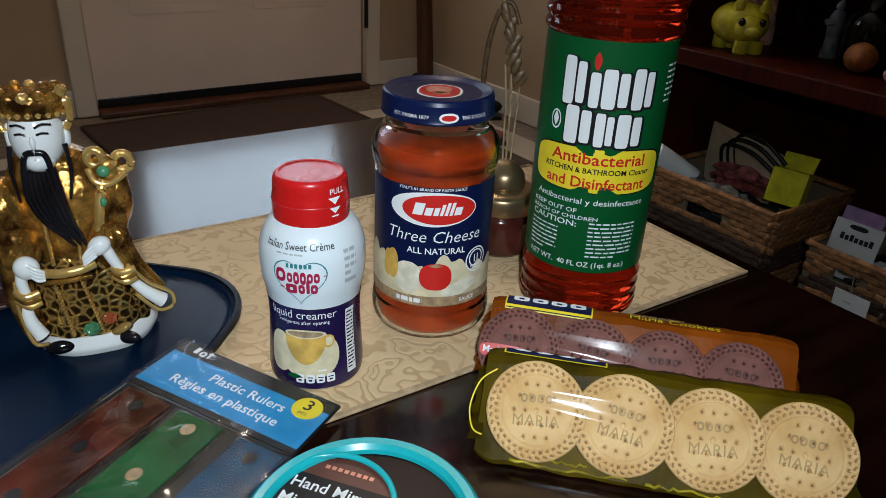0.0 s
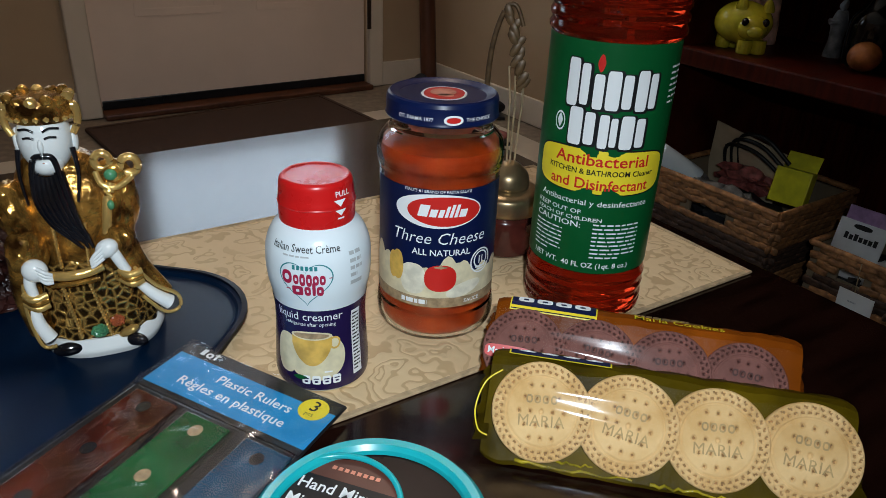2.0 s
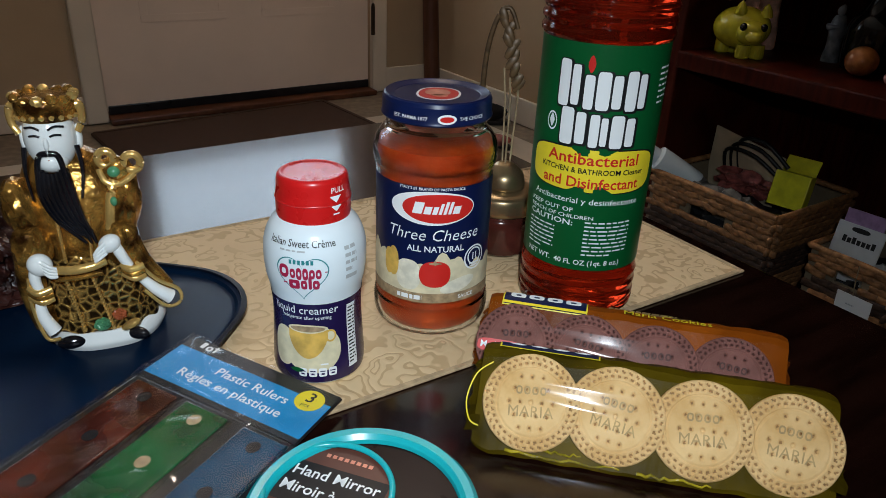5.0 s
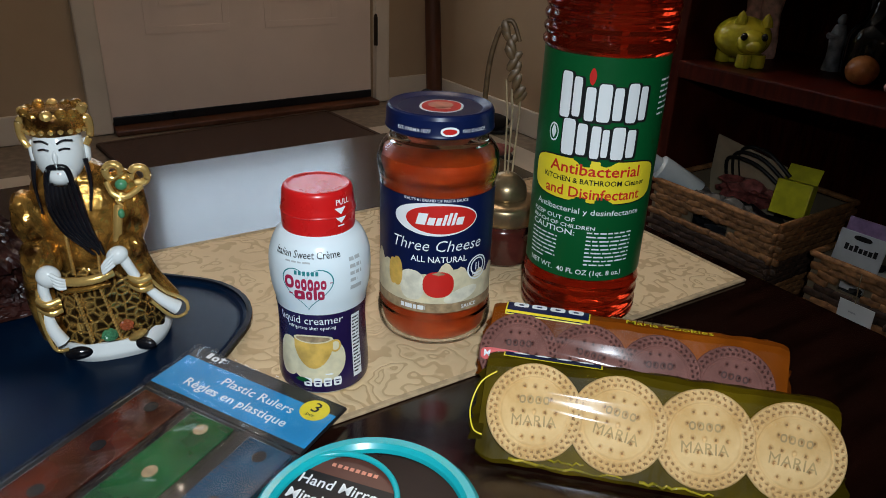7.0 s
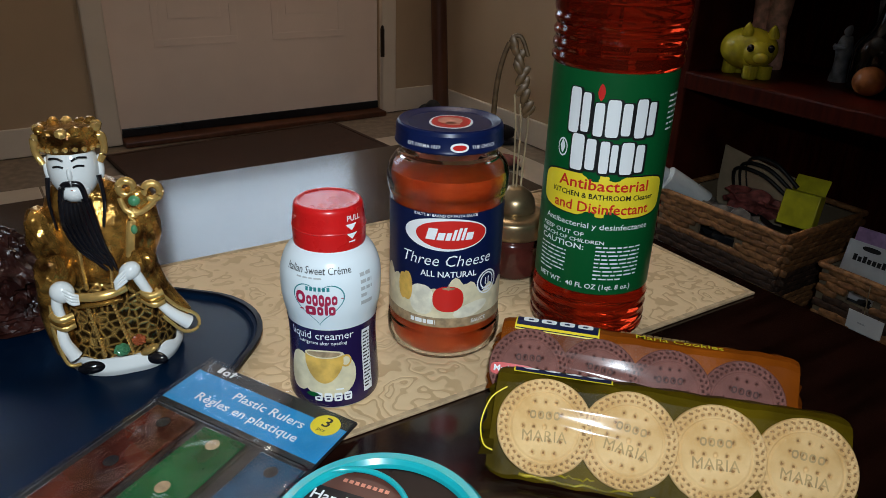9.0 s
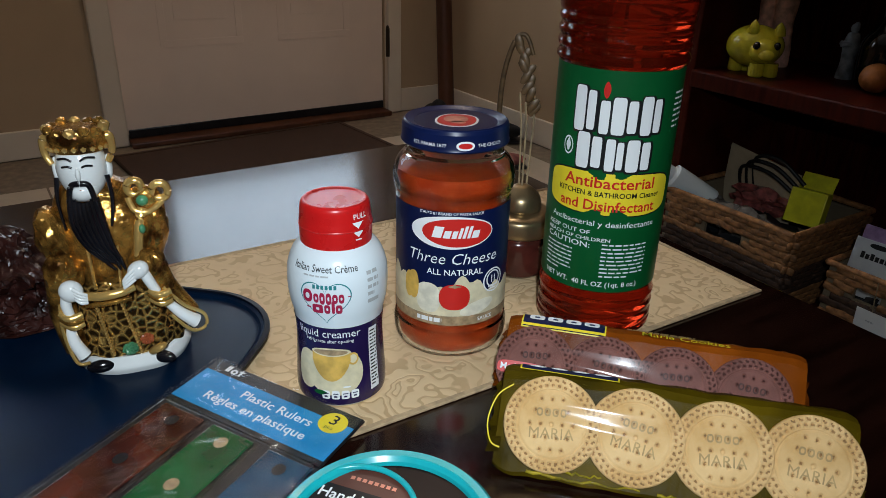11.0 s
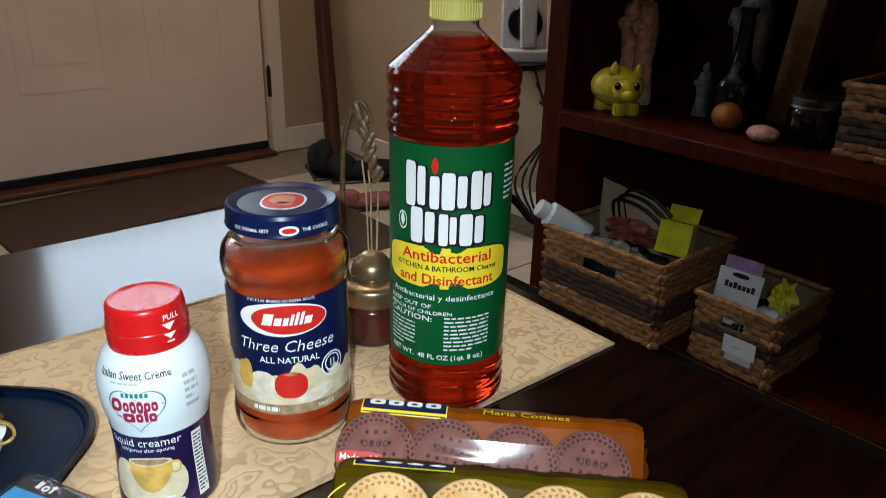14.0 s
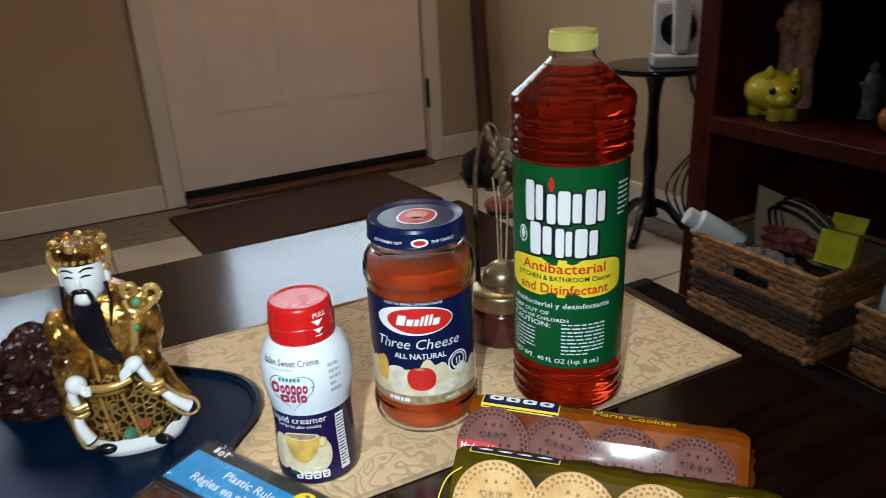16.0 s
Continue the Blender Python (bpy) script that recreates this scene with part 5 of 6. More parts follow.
def plate(m):
    """Square blue plate with rounded corners and a raised rim."""
    t = thing("square_plate", m, "square dark blue glazed plate with rounded corners", "plate")

    def ring(half, corner, z, seg=10):
        pts = []
        for q in range(4):
            cx, cy = (half - corner) * (1, -1, -1, 1)[q], (half - corner) * (1, 1, -1, -1)[q]
            for k in range(seg + 1):
                a = (q + k / seg) * math.pi / 2
                pts.append((cx + corner * math.cos(a), cy + corner * math.sin(a), z))
        return pts
    def stack(rings, close=True):
        bm = bmesh.new()
        rows = [[bm.verts.new(p) for p in r] for r in rings]
        n = len(rows[0])
        for a, b in zip(rows, rows[1:]):
            for k in range(n):
                bm.faces.new((a[k], a[(k + 1) % n], b[(k + 1) % n], b[k]))
        if close:
            bm.faces.new(rows[0][::-1])
            bm.faces.new(rows[-1])
        return bm
    H = 0.160
    part("dish", stack([ring(H - 0.030, 0.055, 0.0), ring(H - 0.022, 0.06, 0.001), ring(H - 0.002, 0.075, 0.0105), ring(H - 0.003, 0.075, 0.0125), ring(H - 0.0065, 0.072, 0.0118),
                        ring(H - 0.0085, 0.071, 0.0096), ring(H - 0.0095, 0.0705, 0.0092), ring(H - 0.0110, 0.070, 0.0090), ring(H - 0.020, 0.066, 0.0089), ring(H - 0.10, 0.03, 0.0086)]), tray_mat, t)
    part("lip", stack([ring(H - 0.0035, 0.075, 0.0118), ring(H, 0.076, 0.0120), ring(H, 0.076, 0.0145), ring(H - 0.0035, 0.075, 0.0150), ring(H - 0.0035, 0.075, 0.0118)], False), tray_rim_mat, t, "darker thin rolled lip")
    return t


def carved_statuette(m):
    """A seated carved shape, narrowing upwards, deeply cut all over."""
    bm = bmesh.new()
    made = bmesh.ops.create_icosphere(bm, subdivisions=5, radius=1.0)["verts"]
    for v in made:
        p = v.co.copy()
        h = (p.z + 1) / 2
        wide = 0.040 * (1 - h) ** 0.35 + 0.016 * math.exp(-((h - 0.62) / 0.16) ** 2) - 0.008 * math.exp(-((h - 0.74) / 0.05) ** 2)
        cut = 1 + 0.22 * noise.noise(p * 4.0) + 0.16 * noise.noise(p * 9.0) + 0.08 * noise.noise(p * 19.0)
        side = Vector((p.x, p.y, 0)).normalized() if abs(p.z) < 0.9999 else Vector((0, 0, 0))
        r = wide * cut * min(1.0, math.hypot(p.x, p.y) / 0.25)
        v.co = Vector((side.x * r, side.y * r * 0.85, max(0.0, 0.118 * h * (1 + 0.05 * noise.noise(p * 6.0)))))
    ob = finish("carved_statuette", bm, carved)
    ob.matrix_world = m
    return tagged(ob, "dark reddish-brown carved statuette standing on the blue plate", "statuette")


def reed_ornament(m):
    """Brass domed burner on a dark red vessel with upright reeds and a spray of gilt leaves."""
    t = thing("reed_diffuser", m, "brass-domed reed diffuser with thin reeds and a gilt leaf spray", "diffuser")
    part("vessel", lathe(smooth_profile([(0.022, 0.0), (0.031, 0.004), (0.033, 0.020), (0.033, 0.036), (0.030, 0.042)], 5), 48), dusk_red, t, "dark red glass vessel")
    part("collar", lathe(smooth_profile([(0.030, 0.0422), (0.0345, 0.046), (0.0345, 0.058), (0.031, 0.063), (0.020, 0.066)], 5), 48), brass, t, "grey metal collar")
    part("dome", lathe(smooth_profile([(0.0200, 0.0662), (0.0205, 0.070), (0.018, 0.080), (0.010, 0.088), (0.004, 0.0905), (0.0, 0.091)], 6), 40), brass, t, "tarnished brass dome")
    for dx, dy, h in ((-0.003, 0.0, 0.180), (0.004, 0.002, 0.176), (0.000, -0.003, 0.172)):
        part("reed", tube([(dx, dy, 0.086), (dx * 1.6, dy, 0.15), (dx * 2.0 - 0.002, dy, h)], 0.0009, 8), twig, t)
    part("arch", tube(arc([(-0.026, 0.004, 0.064), (-0.027, 0.004, 0.130), (-0.025, 0.003, 0.190), (-0.016, 0.002, 0.226), (-0.006, 0.001, 0.232), (0.002, 0.0, 0.215)], 6), 0.0030, 12, taper=0.6), leaf_gilt, t, "curved tarnished stem")
    rng = random.Random(4)
    for k in range(13):
        f = k / 12
        bm = blob((0, 0, 0), (0.0040, 0.0016, 0.0078), None, Matrix.Rotation(rng.uniform(-0.8, 0.8), 3, "Y"), sub=2, lump=0.2)
        leaf = part("leaf", bm, leaf_gilt, t)
        leaf.location = (-0.009 + 0.015 * f + rng.uniform(-0.003, 0.003), rng.uniform(-0.003, 0.003), 0.226 - 0.062 * f)
    return t


FACE_PG, FACE_BAR, FACE_CM = -13.0, 6.0, 2.0
cleaner_bottle(pose(0.135, 0.561, C) @ Matrix.Scale(1.035, 4))
sauce_jar(pose(0.0115, 0.509, C) @ Matrix.Diagonal((1.005, 1.005, 1.025, 1.0)))
creamer_bottle(pose(-0.0585, 0.4160, C) @ Matrix.Diagonal((1.0, 1.0, 0.985, 1.0)))
plate(pose(-0.294, 0.363, T + 0.0005, 0, 0, -2))
porcelain_figurine(pose(-0.2335, 0.4225, T + 0.0095, 0, 0, 24) @ Matrix.Diagonal((1.01, 1.01, 1.01, 1.0)))
carved_statuette(pose(-0.345, 0.447, T + 0.0095, 0, 0, 20) @ Matrix.Diagonal((0.95, 0.95, 0.72, 1.0)))
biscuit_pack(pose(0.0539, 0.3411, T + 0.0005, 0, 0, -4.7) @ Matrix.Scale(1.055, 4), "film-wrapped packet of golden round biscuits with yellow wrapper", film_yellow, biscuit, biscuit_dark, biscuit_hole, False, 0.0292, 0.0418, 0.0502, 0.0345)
biscuit_pack(pose(0.0525, 0.4135, T + 0.0025, 0, 0, -5.9) @ Matrix.Scale(1.007, 4), "film-wrapped packet of chocolate round biscuits with brown wrapper", film_brown, choc, choc_pit_shade, choc_pit_shade, True, 0.0288, 0.0325, 0.0497, 0.0312)
ruler_pack(pose(-0.1528, 0.4073, T + 0.0165, 0, 4.0, -17.9) @ Matrix.Scale(1.024, 4))
hand_mirror(pose(0.009, 0.267, T + 0.003, 3, 0, -12) @ Matrix.Scale(1.11, 4))
reed_ornament(pose(0.062, 0.647, C))


# ---- cabinet and the side of the room ----
def cabinet(m):
    """Open shelf cabinet; local x into the wall, y along the wall."""
    t = thing("open_cabinet", m, "dark cherry wooden open shelf cabinet against the wall", "cabinet")
    D, Y0, Y1 = 0.328, -0.75, 0.955
    part("side_panel", span(0.0, D, Y1 - 0.055, Y1, -0.003, 1.9, 0.003), cabinet_wood, t)
    part("side_panel", span(0.0, D, Y0, Y0 + 0.055, -0.003, 1.9, 0.003), cabinet_wood, t)
    part("back_panel", span(D - 0.012, D, Y0 + 0.056, Y1 - 0.056, -0.003, 1.9), cabinet_wood, t)
    for z in (0.421, 0.85, 1.30, 1.885):
        part("shelf", span(-0.012 if z < 0.5 else 0.0, D - 0.0125, Y0 + 0.056, Y1 - 0.056, z - 0.034, z, 0.004), cabinet_wood, t)
    part("divider", span(0.002, D - 0.0125, 0.10, 0.125, 0.4215, 0.815, 0.002), cabinet_wood, t)
    part("bottom", span(0.0, D - 0.0125, Y0 + 0.056, Y1 - 0.056, -0.003, 0.008, 0.002), cabinet_wood, t)
    return t


def woven_basket(m, wx, wy, h, stripes, label, cut=True):
    """Rectangular basket of plaited strands on all four sides with a handle opening in front. Local x into the wall, y along it."""
    t = thing("wicker_basket", m, label, "basket", "wicker baskets")
    th = 0.006
    hx0, hx1, hz0, hz1 = wy * 0.36, wy * 0.64, h * 0.62, h * 0.82
    top = h - 0.006
    for sides in ((th, 2 * th, th, hx0, 0.002, top), (th, 2 * th, hx1, wy - th, 0.002, top), (th, 2 * th, hx0, hx1, 0.002, hz0), (th, 2 * th, hx0, hx1, hz1, top), (wx - 2 * th, wx - th, th, wy - th, 0.002, top),
                  (2 * th, wx - 2 * th, th, 2 * th, 0.002, top), (2 * th, wx - 2 * th, wy - 2 * th, wy - th, 0.002, top), (2 * th, wx - 2 * th, 2 * th, wy - 2 * th, 0.002, 0.008)):
        part("lining_panel", span(*sides), basket_lining, t, smooth=False)
    # strands: short bulging pieces that pass over and under the uprights
    rows = max(6, round(h / 0.0125))
    pitch = h / rows
    strand = bmesh.new()
    box((0.0086, 0.0400, pitch * 1.18), (0, 0, 0), 0.0042, 2, bm=strand)
    for v in strand.verts:
        v.co.x += 0.0016 * math.cos(v.co.y / 0.017 * 1.5) - 0.0008
    me = bpy.data.meshes.new("strand")
    strand.to_mesh(me)
    strand.free()
    me.shade_smooth()
    dark_me = me.copy()
    me.materials.append(wicker)
    dark_me.materials.append(wicker_dark)
    rng = random.Random(len(label))
    for side in range(2):
        run = wy if side == 0 else wx
        count = max(3, round(run / 0.031))
        for r in range(rows):
            z = (r + 0.5) * pitch
            mesh = dark_me if stripes[0] < r / rows < stripes[1] else me
            for k in range(count):
                s = (k + (0.5 if r % 2 else 0.0) + 0.25) * run / count
                if s > run - 0.010 or (side == 0 and cut and hx0 - 0.012 < s < hx1 + 0.012 and hz0 < z < hz1):
                    continue
                ob = new("strand", mesh)
                ob.parent = t
                turn = rng.uniform(-11, 11)
                ob.matrix_local = pose(0.003 + rng.uniform(-0.001, 0.001), s, z, turn, 0, 0) if side == 0 else pose(s, 0.003 + rng.uniform(-0.001, 0.001), z, 0, turn, 90)
    bm = bmesh.new()
    tube([(0.003, 0.003, h), (0.003, wy / 2, h + 0.001), (0.003, wy - 0.003, h)], 0.0058, 8, bm)
    tube([(wx - 0.003, 0.003, h), (wx - 0.003, wy / 2, h + 0.001), (wx - 0.003, wy - 0.003, h)], 0.0058, 8, bm)
    tube([(0.003, 0.003, h), (wx / 2, 0.003, h), (wx - 0.003, 0.003, h)], 0.0058, 8, bm)
    tube([(0.003, wy - 0.003, h), (wx / 2, wy - 0.003, h), (wx - 0.003, wy - 0.003, h)], 0.0058, 8, bm)
    part("rim", bm, wicker, t)
    return t


def crumple(name, at, size, mat, label, category, lump=0.5, freq=30, turn=0.0):
    bm = blob((0, 0, 0), size, None, sub=3, lump=lump, freq=freq)
    ob = finish(name, bm, mat)
    ob.matrix_world = room(at[0], at[1], at[2], turn)
    return tagged(ob, label, category)


cabinet(room(1.27, 0))
basket = woven_basket(room(1.232, 0.590, 0.0066), 0.265, 0.305, 0.170, (0.22, 0.52), "brown banded wicker basket full of small household things")
basket = woven_basket(room(1.271, 0.380, 0.0082), 0.215, 0.165, 0.130, (0.30, 0.55), "smaller brown wicker basket with a hanging white tag")

# in the large basket
pill = thing("supplement_bottle", room(1.270, 0.880, 0.182) @ Vector((-0.55, 0.42, 0.42)).to_track_quat("Z", "Y").to_matrix().to_4x4(), "white plastic supplement bottle leaning out of the basket", "bottle")
part("body", lathe(smooth_profile([(0.024, -0.07), (0.028, -0.064), (0.028, 0.02), (0.026, 0.030), (0.017, 0.036)], 5), 36), white_plastic, pill)
part("cap", lathe([(0.0185, 0.0345), (0.0195, 0.036), (0.0195, 0.056), (0.0185, 0.058), (0.0, 0.058)], 36), white_plastic, pill, "white ribbed cap")
carton = thing("tea_carton", room(1.392, 0.672, 0.140, 12) @ pose(0, 0, 0, 0, 14, 0), "small bright yellow open carton in the basket", "carton")
part("body", box((0.034, 0.070, 0.070), (0, 0, 0.035), 0.002), yellow_wrap, carton)
part("flap", box((0.0012, 0.066, 0.034), (0.020, 0, 0.086), 0.0004, turn=Matrix.Rotation(0.35, 3, "Y")), yellow_wrap, carton)
crumple("snack_wrapper", (1.404, 0.774, 0.156), (0.04, 0.060, 0.025), red_wrap, "crumpled red and white wrapper in the basket", "wrapper", 0.8, 25)
crumple("foil_pouch", (1.29, 0.735, 0.142), (0.035, 0.055, 0.030), foil, "crumpled grey foil pouch in the basket", "pouch", 0.7, 25)
crumple("foil_pouch", (1.31, 0.820, 0.132), (0.040, 0.050, 0.028), foil, "crumpled grey foil pouch in the basket", "pouch", 0.7, 28)
crumple("dark_pouch", (1.34, 0.745, 0.095), (0.070, 0.110, 0.045), card_black, "dark crumpled bag filling the basket", "bag", 0.5, 20)
board = finish("cardboard_sheet", box((0.004, 0.17, 0.20), (0, 0, 0.085), 0.001, turn=Matrix.Rotation(0.16, 3, "X")), basket_card)
board.matrix_world = room(1.435, 0.800, 0.066) @ pose(0, 0, 0, 0, -12, 0)
tagged(board, "plain beige cardboard sheet standing in the basket", "cardboard")
for k in range(3):
    pts = arc([(1.42, 0.800 + 0.018 * k, 0.14), (1.40, 0.810 + 0.014 * k, 0.235 - 0.012 * k), (1.385, 0.745 + 0.010 * k, 0.255 - 0.016 * k), (1.40, 0.690 + 0.010 * k, 0.215 - 0.012 * k)], 8)
    ob = finish("cable", tube(pts, 0.0042, 8), black_cable)
    ob.matrix_world = room(0, 0)
    tagged(ob, "looped black cable lying in the wicker basket", "cable", "cables in the basket")

# in the small basket
pack = thing("blister_pack", room(1.318, 0.490, 0.085) @ pose(0, 0, 0, 0, 12, 4), "grey and violet carded pack standing in the basket", "pack")
part("card", box((0.003, 0.084, 0.105), (0, 0, 0.045), 0.0012), silver_plastic, pack)
part("top_strip", box((0.004, 0.070, 0.028), (0.001, 0, 0.108), 0.0012), violet_wrap, pack, "violet top strip")
side = lambda off: (lambda x, y: (-0.0016 - off, -x, y))
art("name_bar", merge(*[rect(-0.026 + 0.0085 * k, 0.062, -0.0195 + 0.0085 * k, 0.071 + 0.003 * (k in (0, 2, 6)), 1) for k in range(7)]), side(0.0005), black_ink, pack)
art("hang_slot", oval(0.0, 0.088, 0.016, 0.0045, 2.6, 28, 2), side(0.0005), black_ink, pack)
crumple("ribbon_twist", (1.37, 0.425, 0.140), (0.016, 0.020, 0.030), yellow_wrap, "bundle of twisted yellow ribbon in the basket", "ribbon", 1.0, 45)
crumple("paper_scrap", (1.35, 0.43, 0.105), (0.035, 0.030, 0.018), silver_plastic, "crumpled pale paper in the basket", "paper", 0.5, 25)
crumple("dark_pouch", (1.38, 0.465, 0.060), (0.070, 0.060, 0.045), card_black, "dark crumpled bag filling the basket", "bag", 0.5, 20)
tag = thing("price_tag", room(1.2635, 0.437, 0.068) @ pose(0, 0, 0, 0, -4, 0), "small white paper tag hanging on the basket front", "tag")
part("paper", box((0.0012, 0.062, 0.036), (0, 0, 0), 0.0004), white_card, tag)
part("strip", box((0.0012, 0.050, 0.014), (0.001, 0.0, -0.0255), 0.0004), silver_plastic, tag)
part("string", tube([(0.0, 0.004, 0.018), (0.001, 0.006, 0.045), (0.004, 0.008, 0.072)], 0.0009, 6), twig, tag)
art("tag_print", bars(-0.012, -0.003, 0.024, 1, 0.004, 0.003, 3), lambda x, y: (-0.0009, -x, y), grey_ink, tag)

# on the shelf
S = 0.4212
bm = bmesh.new()
blob((0, 0, 0.062), (0.052, 0.060, 0.048), bm, sub=4)
blob((-0.030, -0.030, 0.058), (0.030, 0.032, 0.028), bm)
blob((-0.050, -0.044, 0.052), (0.014, 0.017, 0.013), bm)
for dx, dy in ((-0.030, -0.022), (-0.010, -0.045), (0.028, 0.020), (0.010, 0.038)):
    lathe(smooth_profile([(0.014, 0.0), (0.016, 0.006), (0.015, 0.03)], 3), 16, bm, (dx, dy, 0))
for s in (0, 1):
    lathe(smooth_profile([(0.013, -0.010), (0.012, 0.0), (0.007, 0.012), (0.0, 0.020)], 3), 14, bm, ((-0.030, -0.002, 0.104) if s else (-0.002, -0.046, 0.100)))
for f in bm.faces:
    f.material_index = 0
for x, y, z in ((-0.060, -0.024, 0.072), (-0.037, -0.058, 0.072)):
    blob((x, y, z), (0.0075, 0.0075, 0.009), bm, sub=2, index=1)
pig = finish("piggy_bank", bm, [pig_yellow, black_glaze])
pig.matrix_world = room(1.337, 0.820, S, 16) @ Matrix.Diagonal((0.90, 0.90, 0.84, 1.0))
tagged(pig, "glossy yellow ceramic pig money box on the shelf", "pig bank")


def statuette(place, h, r, mat, label, n=2):
    bm = bmesh.new()
    for k in range(n):
        dx = (k - (n - 1) / 2) * r * 1.3
        loftp = smooth_profile([(r * 0.9, 0), (r * 0.95, 0.02 * h), (r * 0.75, 0.35 * h), (r * 0.9, 0.6 * h), (r * 0.6, 0.78 * h), (r * 0.28, 0.82 * h)], 5)
        lathe(loftp, 24, bm, (0, dx, 0))
        blob((0, dx, 0.90 * h), (r * 0.45, r * 0.45, 0.10 * h), bm, lump=0.1)
        blob((-r * 0.8, dx + r * 0.2, 0.62 * h), (r * 0.5, r * 0.7, 0.06 * h), bm, lump=0.2)
    for v in bm.verts:
        v.co *= 1 + 0.08 * noise.noise(v.co * 60)
        v.co.z = max(0, v.co.z)
    ob = finish("statuette", bm, mat)
    ob.matrix_world = place
    return tagged(ob, label, "statuette")


statuette(room(1.46, 0.868, S), 0.26, 0.027, pink_clay, "pink clay statuette of a standing pair on the shelf")
statuette(room(1.46, 0.700, S), 0.105, 0.017, blue_clay, "small pale blue-grey statuette on the shelf", 1)
statuette(room(1.53, 0.655, S), 0.30, 0.040, blue_clay, "tall grey-blue statuette standing at the shelf back", 1)
bm = lathe(smooth_profile([(0.038, 0), (0.044, 0.01), (0.046, 0.06), (0.042, 0.085), (0.018, 0.125), (0.013, 0.20), (0.016, 0.205), (0.016, 0.215)], 5), 36)
ob = finish("glass_bottle", bm, dark_glass)
ob.matrix_world = room(1.44, 0.620, S)
tagged(ob, "dark long-necked glass bottle standing on the shelf", "bottle")
ob = finish("stone_ball", blob((0, 0, 0.026), (0.028, 0.028, 0.026), sub=3), amber_stone)
ob.matrix_world = room(1.38, 0.598, S)
tagged(ob, "polished amber-brown stone ball on the shelf", "stone")
ob = finish("pebble", blob((0, 0, 0.015), (0.024, 0.028, 0.015), sub=3, lump=0.1), pink_stone)
ob.matrix_world = room(1.345, 0.507, S)
tagged(ob, "smooth pale pink pebble on the shelf edge", "stone")
jar = thing("lidded_jar", room(1.41, 0.455, S), "dark squat glass jar with a ridged steel lid", "jar")
part("body", lathe(smooth_profile([(0.036, 0), (0.042, 0.005), (0.043, 0.05), (0.040, 0.062)], 4), 36), dark_glass, jar)
part("lid", lathe([(0.041, 0.0622), (0.043, 0.064), (0.042, 0.068), (0.043, 0.071), (0.043, 0.078), (0.040, 0.081), (0.0, 0.080)], 40), steel, jar, "ridged steel lid")
# upright brown board at the back of the shelf
ob = finish("folded_cloth", box((0.03, 0.055, 0.25), (0, 0, 0.125), 0.006), brown_cloth)
ob.matrix_world = room(1.53, 0.565, S) @ pose(0, 0, 0, 5, 0, 0)
tagged(ob, "brown board standing upright at the shelf back", "cloth")
woven_basket(room(1.36, 0.235, S), 0.18, 0.165, 0.115, (0.15, 0.45), "small wicker basket standing on the cabinet shelf")

# pedestal stand with a cordless telephone
stand = thing("pedestal_stand", pose(0.273, 1.93, 0), "black lacquered round pedestal stand in the corner", "stand")
part("top", lathe(smooth_profile([(0.118, 0.448), (0.124, 0.452), (0.124, 0.460), (0.118, 0.464), (0.0, 0.464)], 3), 56), black_lacquer, stand)
part("post", lathe(smooth_profile([(0.030, 0.06), (0.022, 0.09), (0.016, 0.16), (0.020, 0.22), (0.015, 0.32), (0.018, 0.40), (0.034, 0.4475)], 6), 28), black_lacquer, stand)
for k in range(3):
    a = k * math.tau / 3 - 1.9
    c, s = math.cos(a), math.sin(a)
    part("foot", tube(arc([(0.012 * c, 0.012 * s, 0.095), (0.055 * c, 0.055 * s, 0.075), (0.10 * c, 0.10 * s, 0.022), (0.125 * c, 0.125 * s, 0.009)], 5), 0.012, 10), black_lacquer, stand)
phone = thing("cordless_telephone", pose(0.319, 1.894, 0.4645, 0, 0, 5), "silver and black cordless telephone on its charging base", "telephone")
part("base", box((0.125, 0.085, 0.030), (0, 0, 0.015), 0.007), silver_plastic, phone)
part("cradle", box((0.115, 0.028, 0.135), (0, 0.024, 0.088), 0.012, turn=Matrix.Rotation(radians(-14), 3, "X")), silver_plastic, phone)
bm = lathe([(0.042, 0), (0.044, 0.003), (0.040, 0.006), (0.0, 0.006)], 36)
bmesh.ops.rotate(bm, matrix=Matrix.Rotation(radians(76), 3, "X"), verts=bm.verts)
bmesh.ops.translate(bm, vec=(0.0, 0.008, 0.088), verts=bm.verts)
part("dial_pad", bm, black_lacquer, phone, "round black recess")
hs = part("handset", box((0.042, 0.024, 0.150), (0.004, -0.010, 0.105), 0.009, turn=Matrix.Rotation(radians(-14), 3, "X")), silver_plastic, phone, "silver handset")
bm = bmesh.new()
for r in range(4):
    for c in range(3):
        box((0.008, 0.003, 0.006), (-0.007 + 0.011 * c, -0.0255 + 0.0028 * r, 0.075 + 0.012 * r), 0.001, 1, bm=bm)
part("keypad", bm, grey_ink, hs)
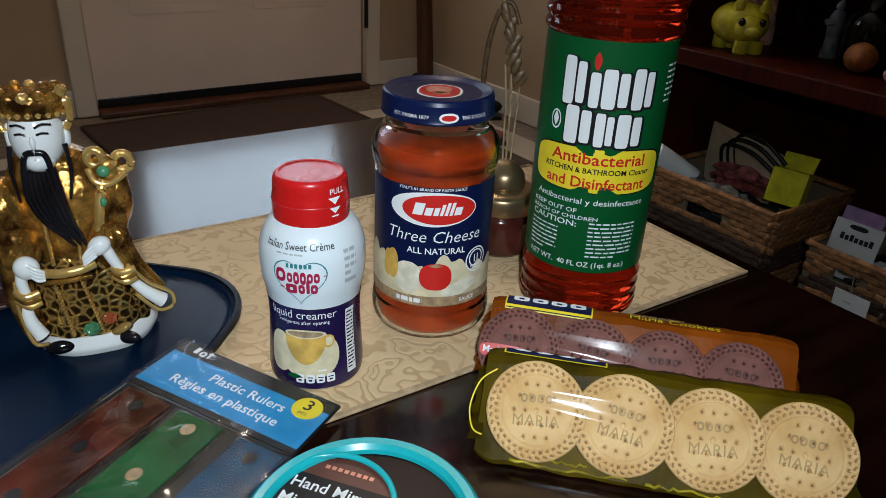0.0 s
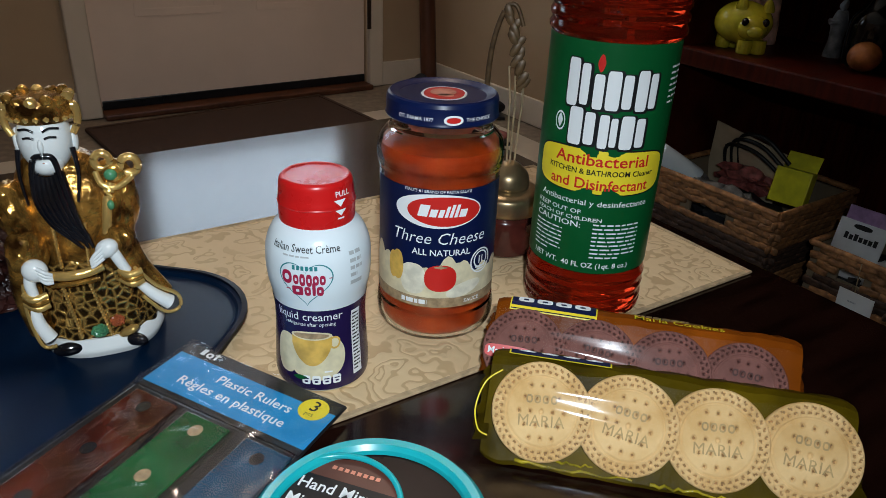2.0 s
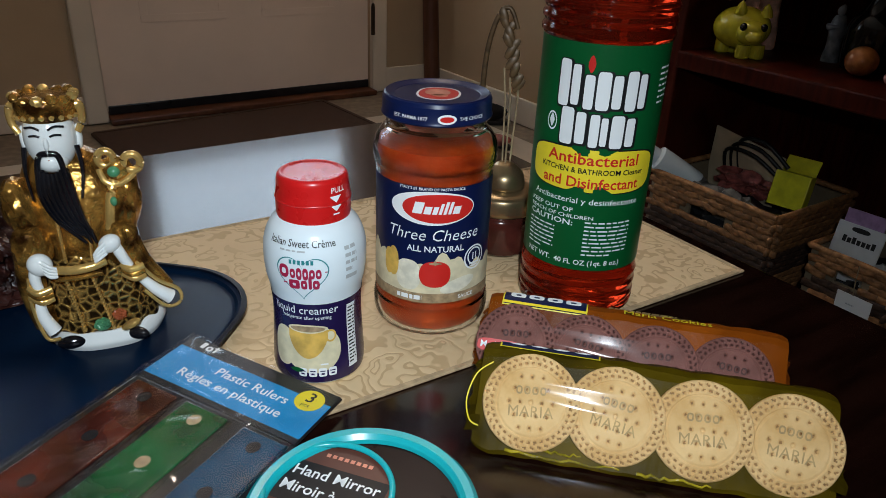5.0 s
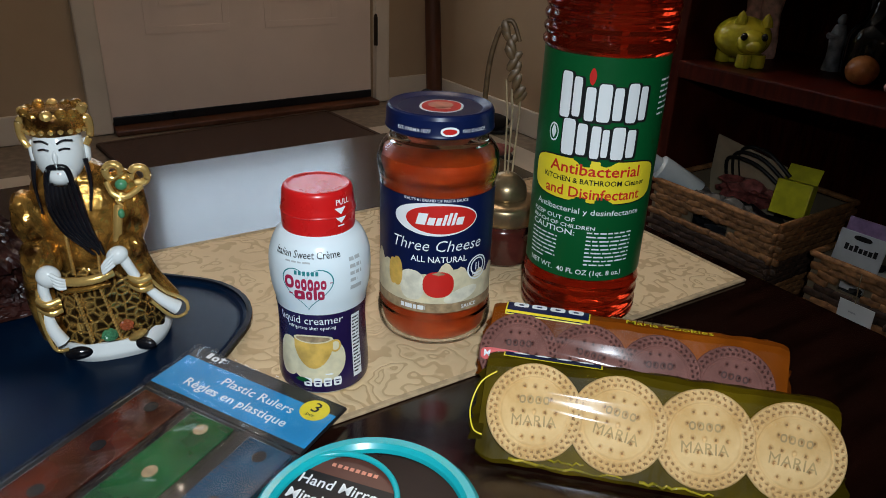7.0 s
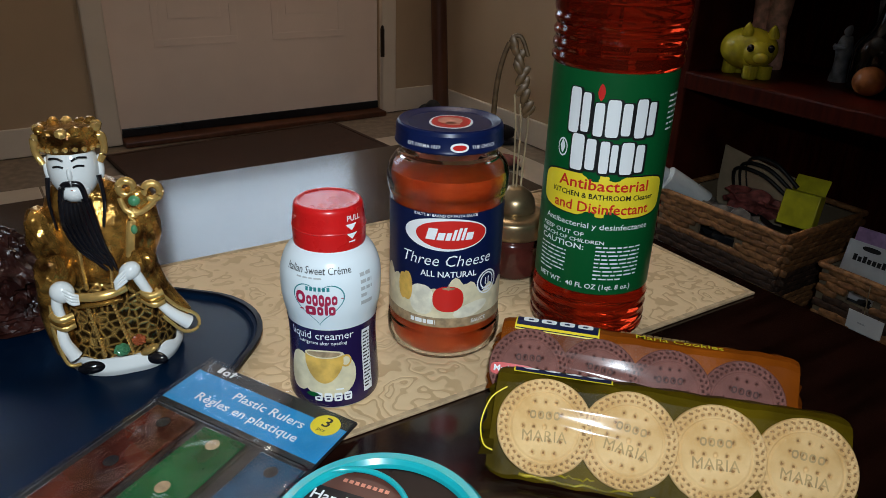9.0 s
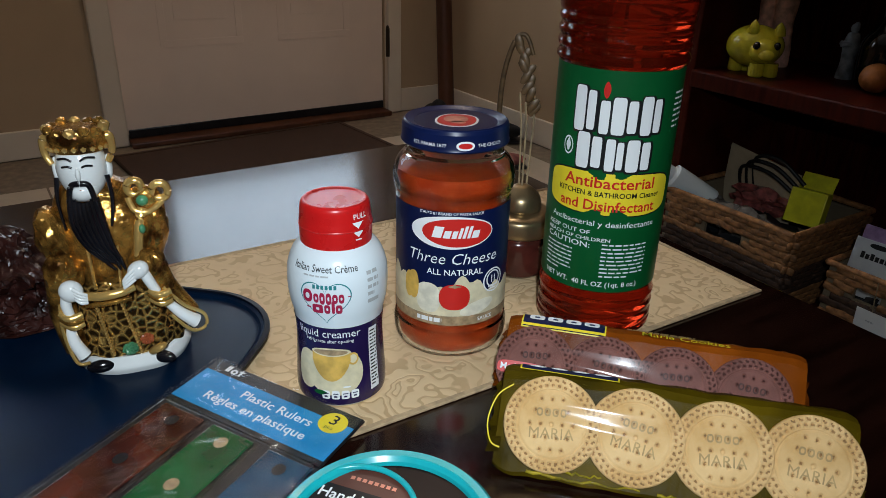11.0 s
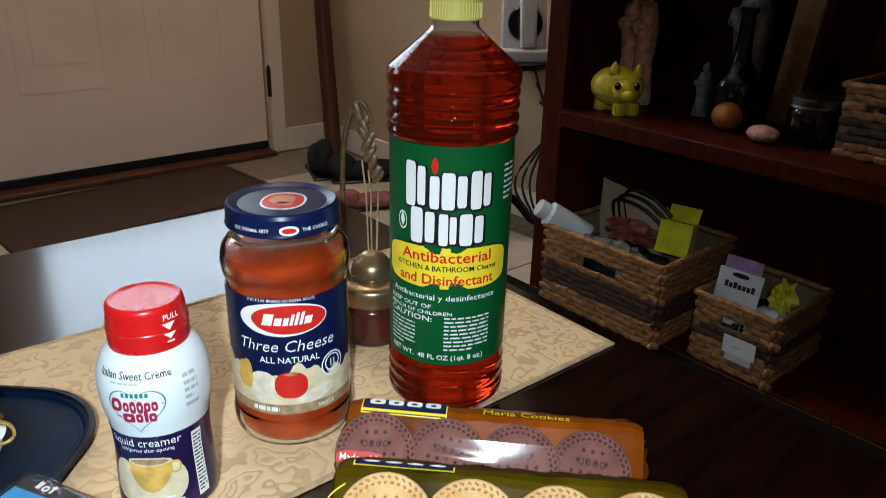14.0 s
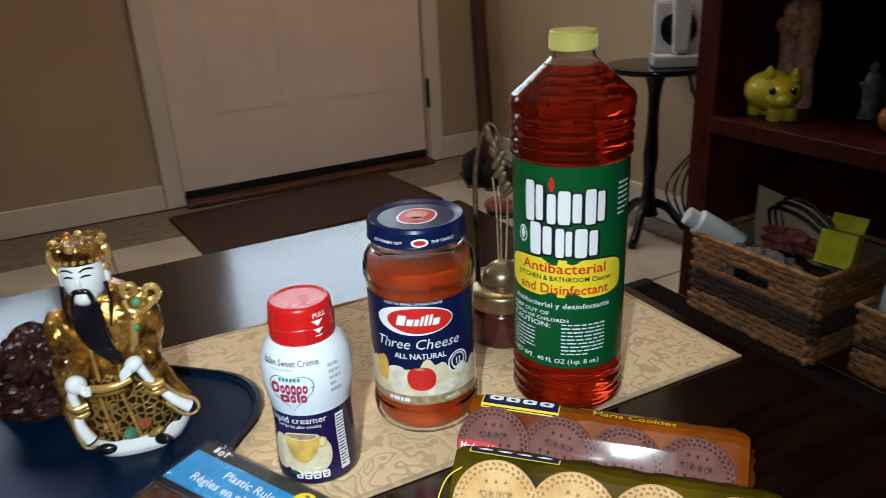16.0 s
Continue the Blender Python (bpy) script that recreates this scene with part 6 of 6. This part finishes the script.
for k in range(4):
    pts = arc([(0.35 + 0.012 * k, 1.95, 0.45 - 0.05 * k), (0.39 + 0.01 * k, 1.90, 0.30), (0.375 - 0.02 * k, 1.88, 0.14), (0.39 + 0.015 * k, 1.82 - 0.02 * k, 0.006)], 8)
    ob = finish("cable", tube(pts, 0.0032, 8), black_cable)
    tagged(ob, "black cable hanging behind the pedestal stand", "cable", "cables behind the stand")

# corner: leaning wooden pole, shoes, pink slippers
ob = finish("wooden_pole", tube([(-0.05, 0.0, 0.0), (-0.02, 0.01, 0.5), (0.01, 0.02, 1.5)], 0.030, 16, taper=0.85), pole_wood)
ob.matrix_world = room(1.535, 2.262, -0.001, 90)
tagged(ob, "dark brown wooden pole leaning in the corner", "pole")


def shoe(place, mat, label, long=0.24, tall=0.095):
    t = thing("shoe", place, label, "shoe", "shoes by the wall")
    bm = bmesh.new()
    blob((0, 0.02, tall * 0.42), (0.040, long * 0.46, tall * 0.42), bm, sub=3)
    blob((0, -long * 0.30, tall * 0.68), (0.034, long * 0.18, tall * 0.46), bm, sub=3)
    for v in bm.verts:
        v.co.z = max(0.012, v.co.z)
    part("upper", bm, mat, t)
    part("sole", box((0.078, long * 0.95, 0.012), (0, 0.01, 0.0062), 0.005), card_black, t)
    return t


shoe(pose(-0.295, 2.40, -0.002, 0, 0, 20), black_cloth, "black suede shoe standing near the wall", 0.20, 0.12)
shoe(pose(-0.133, 2.345, -0.002, 0, 0, -75), black_cloth, "black suede shoe standing near the wall", 0.27, 0.085)
shoe(pose(-0.091, 2.072, -0.002, 0, 0, -70), pink_cloth, "dusty pink slipper on the tile floor", 0.24, 0.055)

# floor tiles
tile_mesh = None
SIZE = 0.335
for i in range(12):
    for j in range(16):
        u, v = -2.36 + i * SIZE, -2.025 + j * SIZE - 0.116
        if u + SIZE / 2 > RIGHT_U or v + SIZE / 2 > WALL_V - 0.002:
            continue
        if tile_mesh is None:
            ob = finish("tile", box((SIZE - 0.006, SIZE - 0.006, 0.006), (0, 0, -0.003), 0.0012, 1), tile_mat, floor)
            tile_mesh = ob.data
        else:
            ob = new("tile", tile_mesh)
            ob.parent = floor
        ob.location = (u, v, 0)
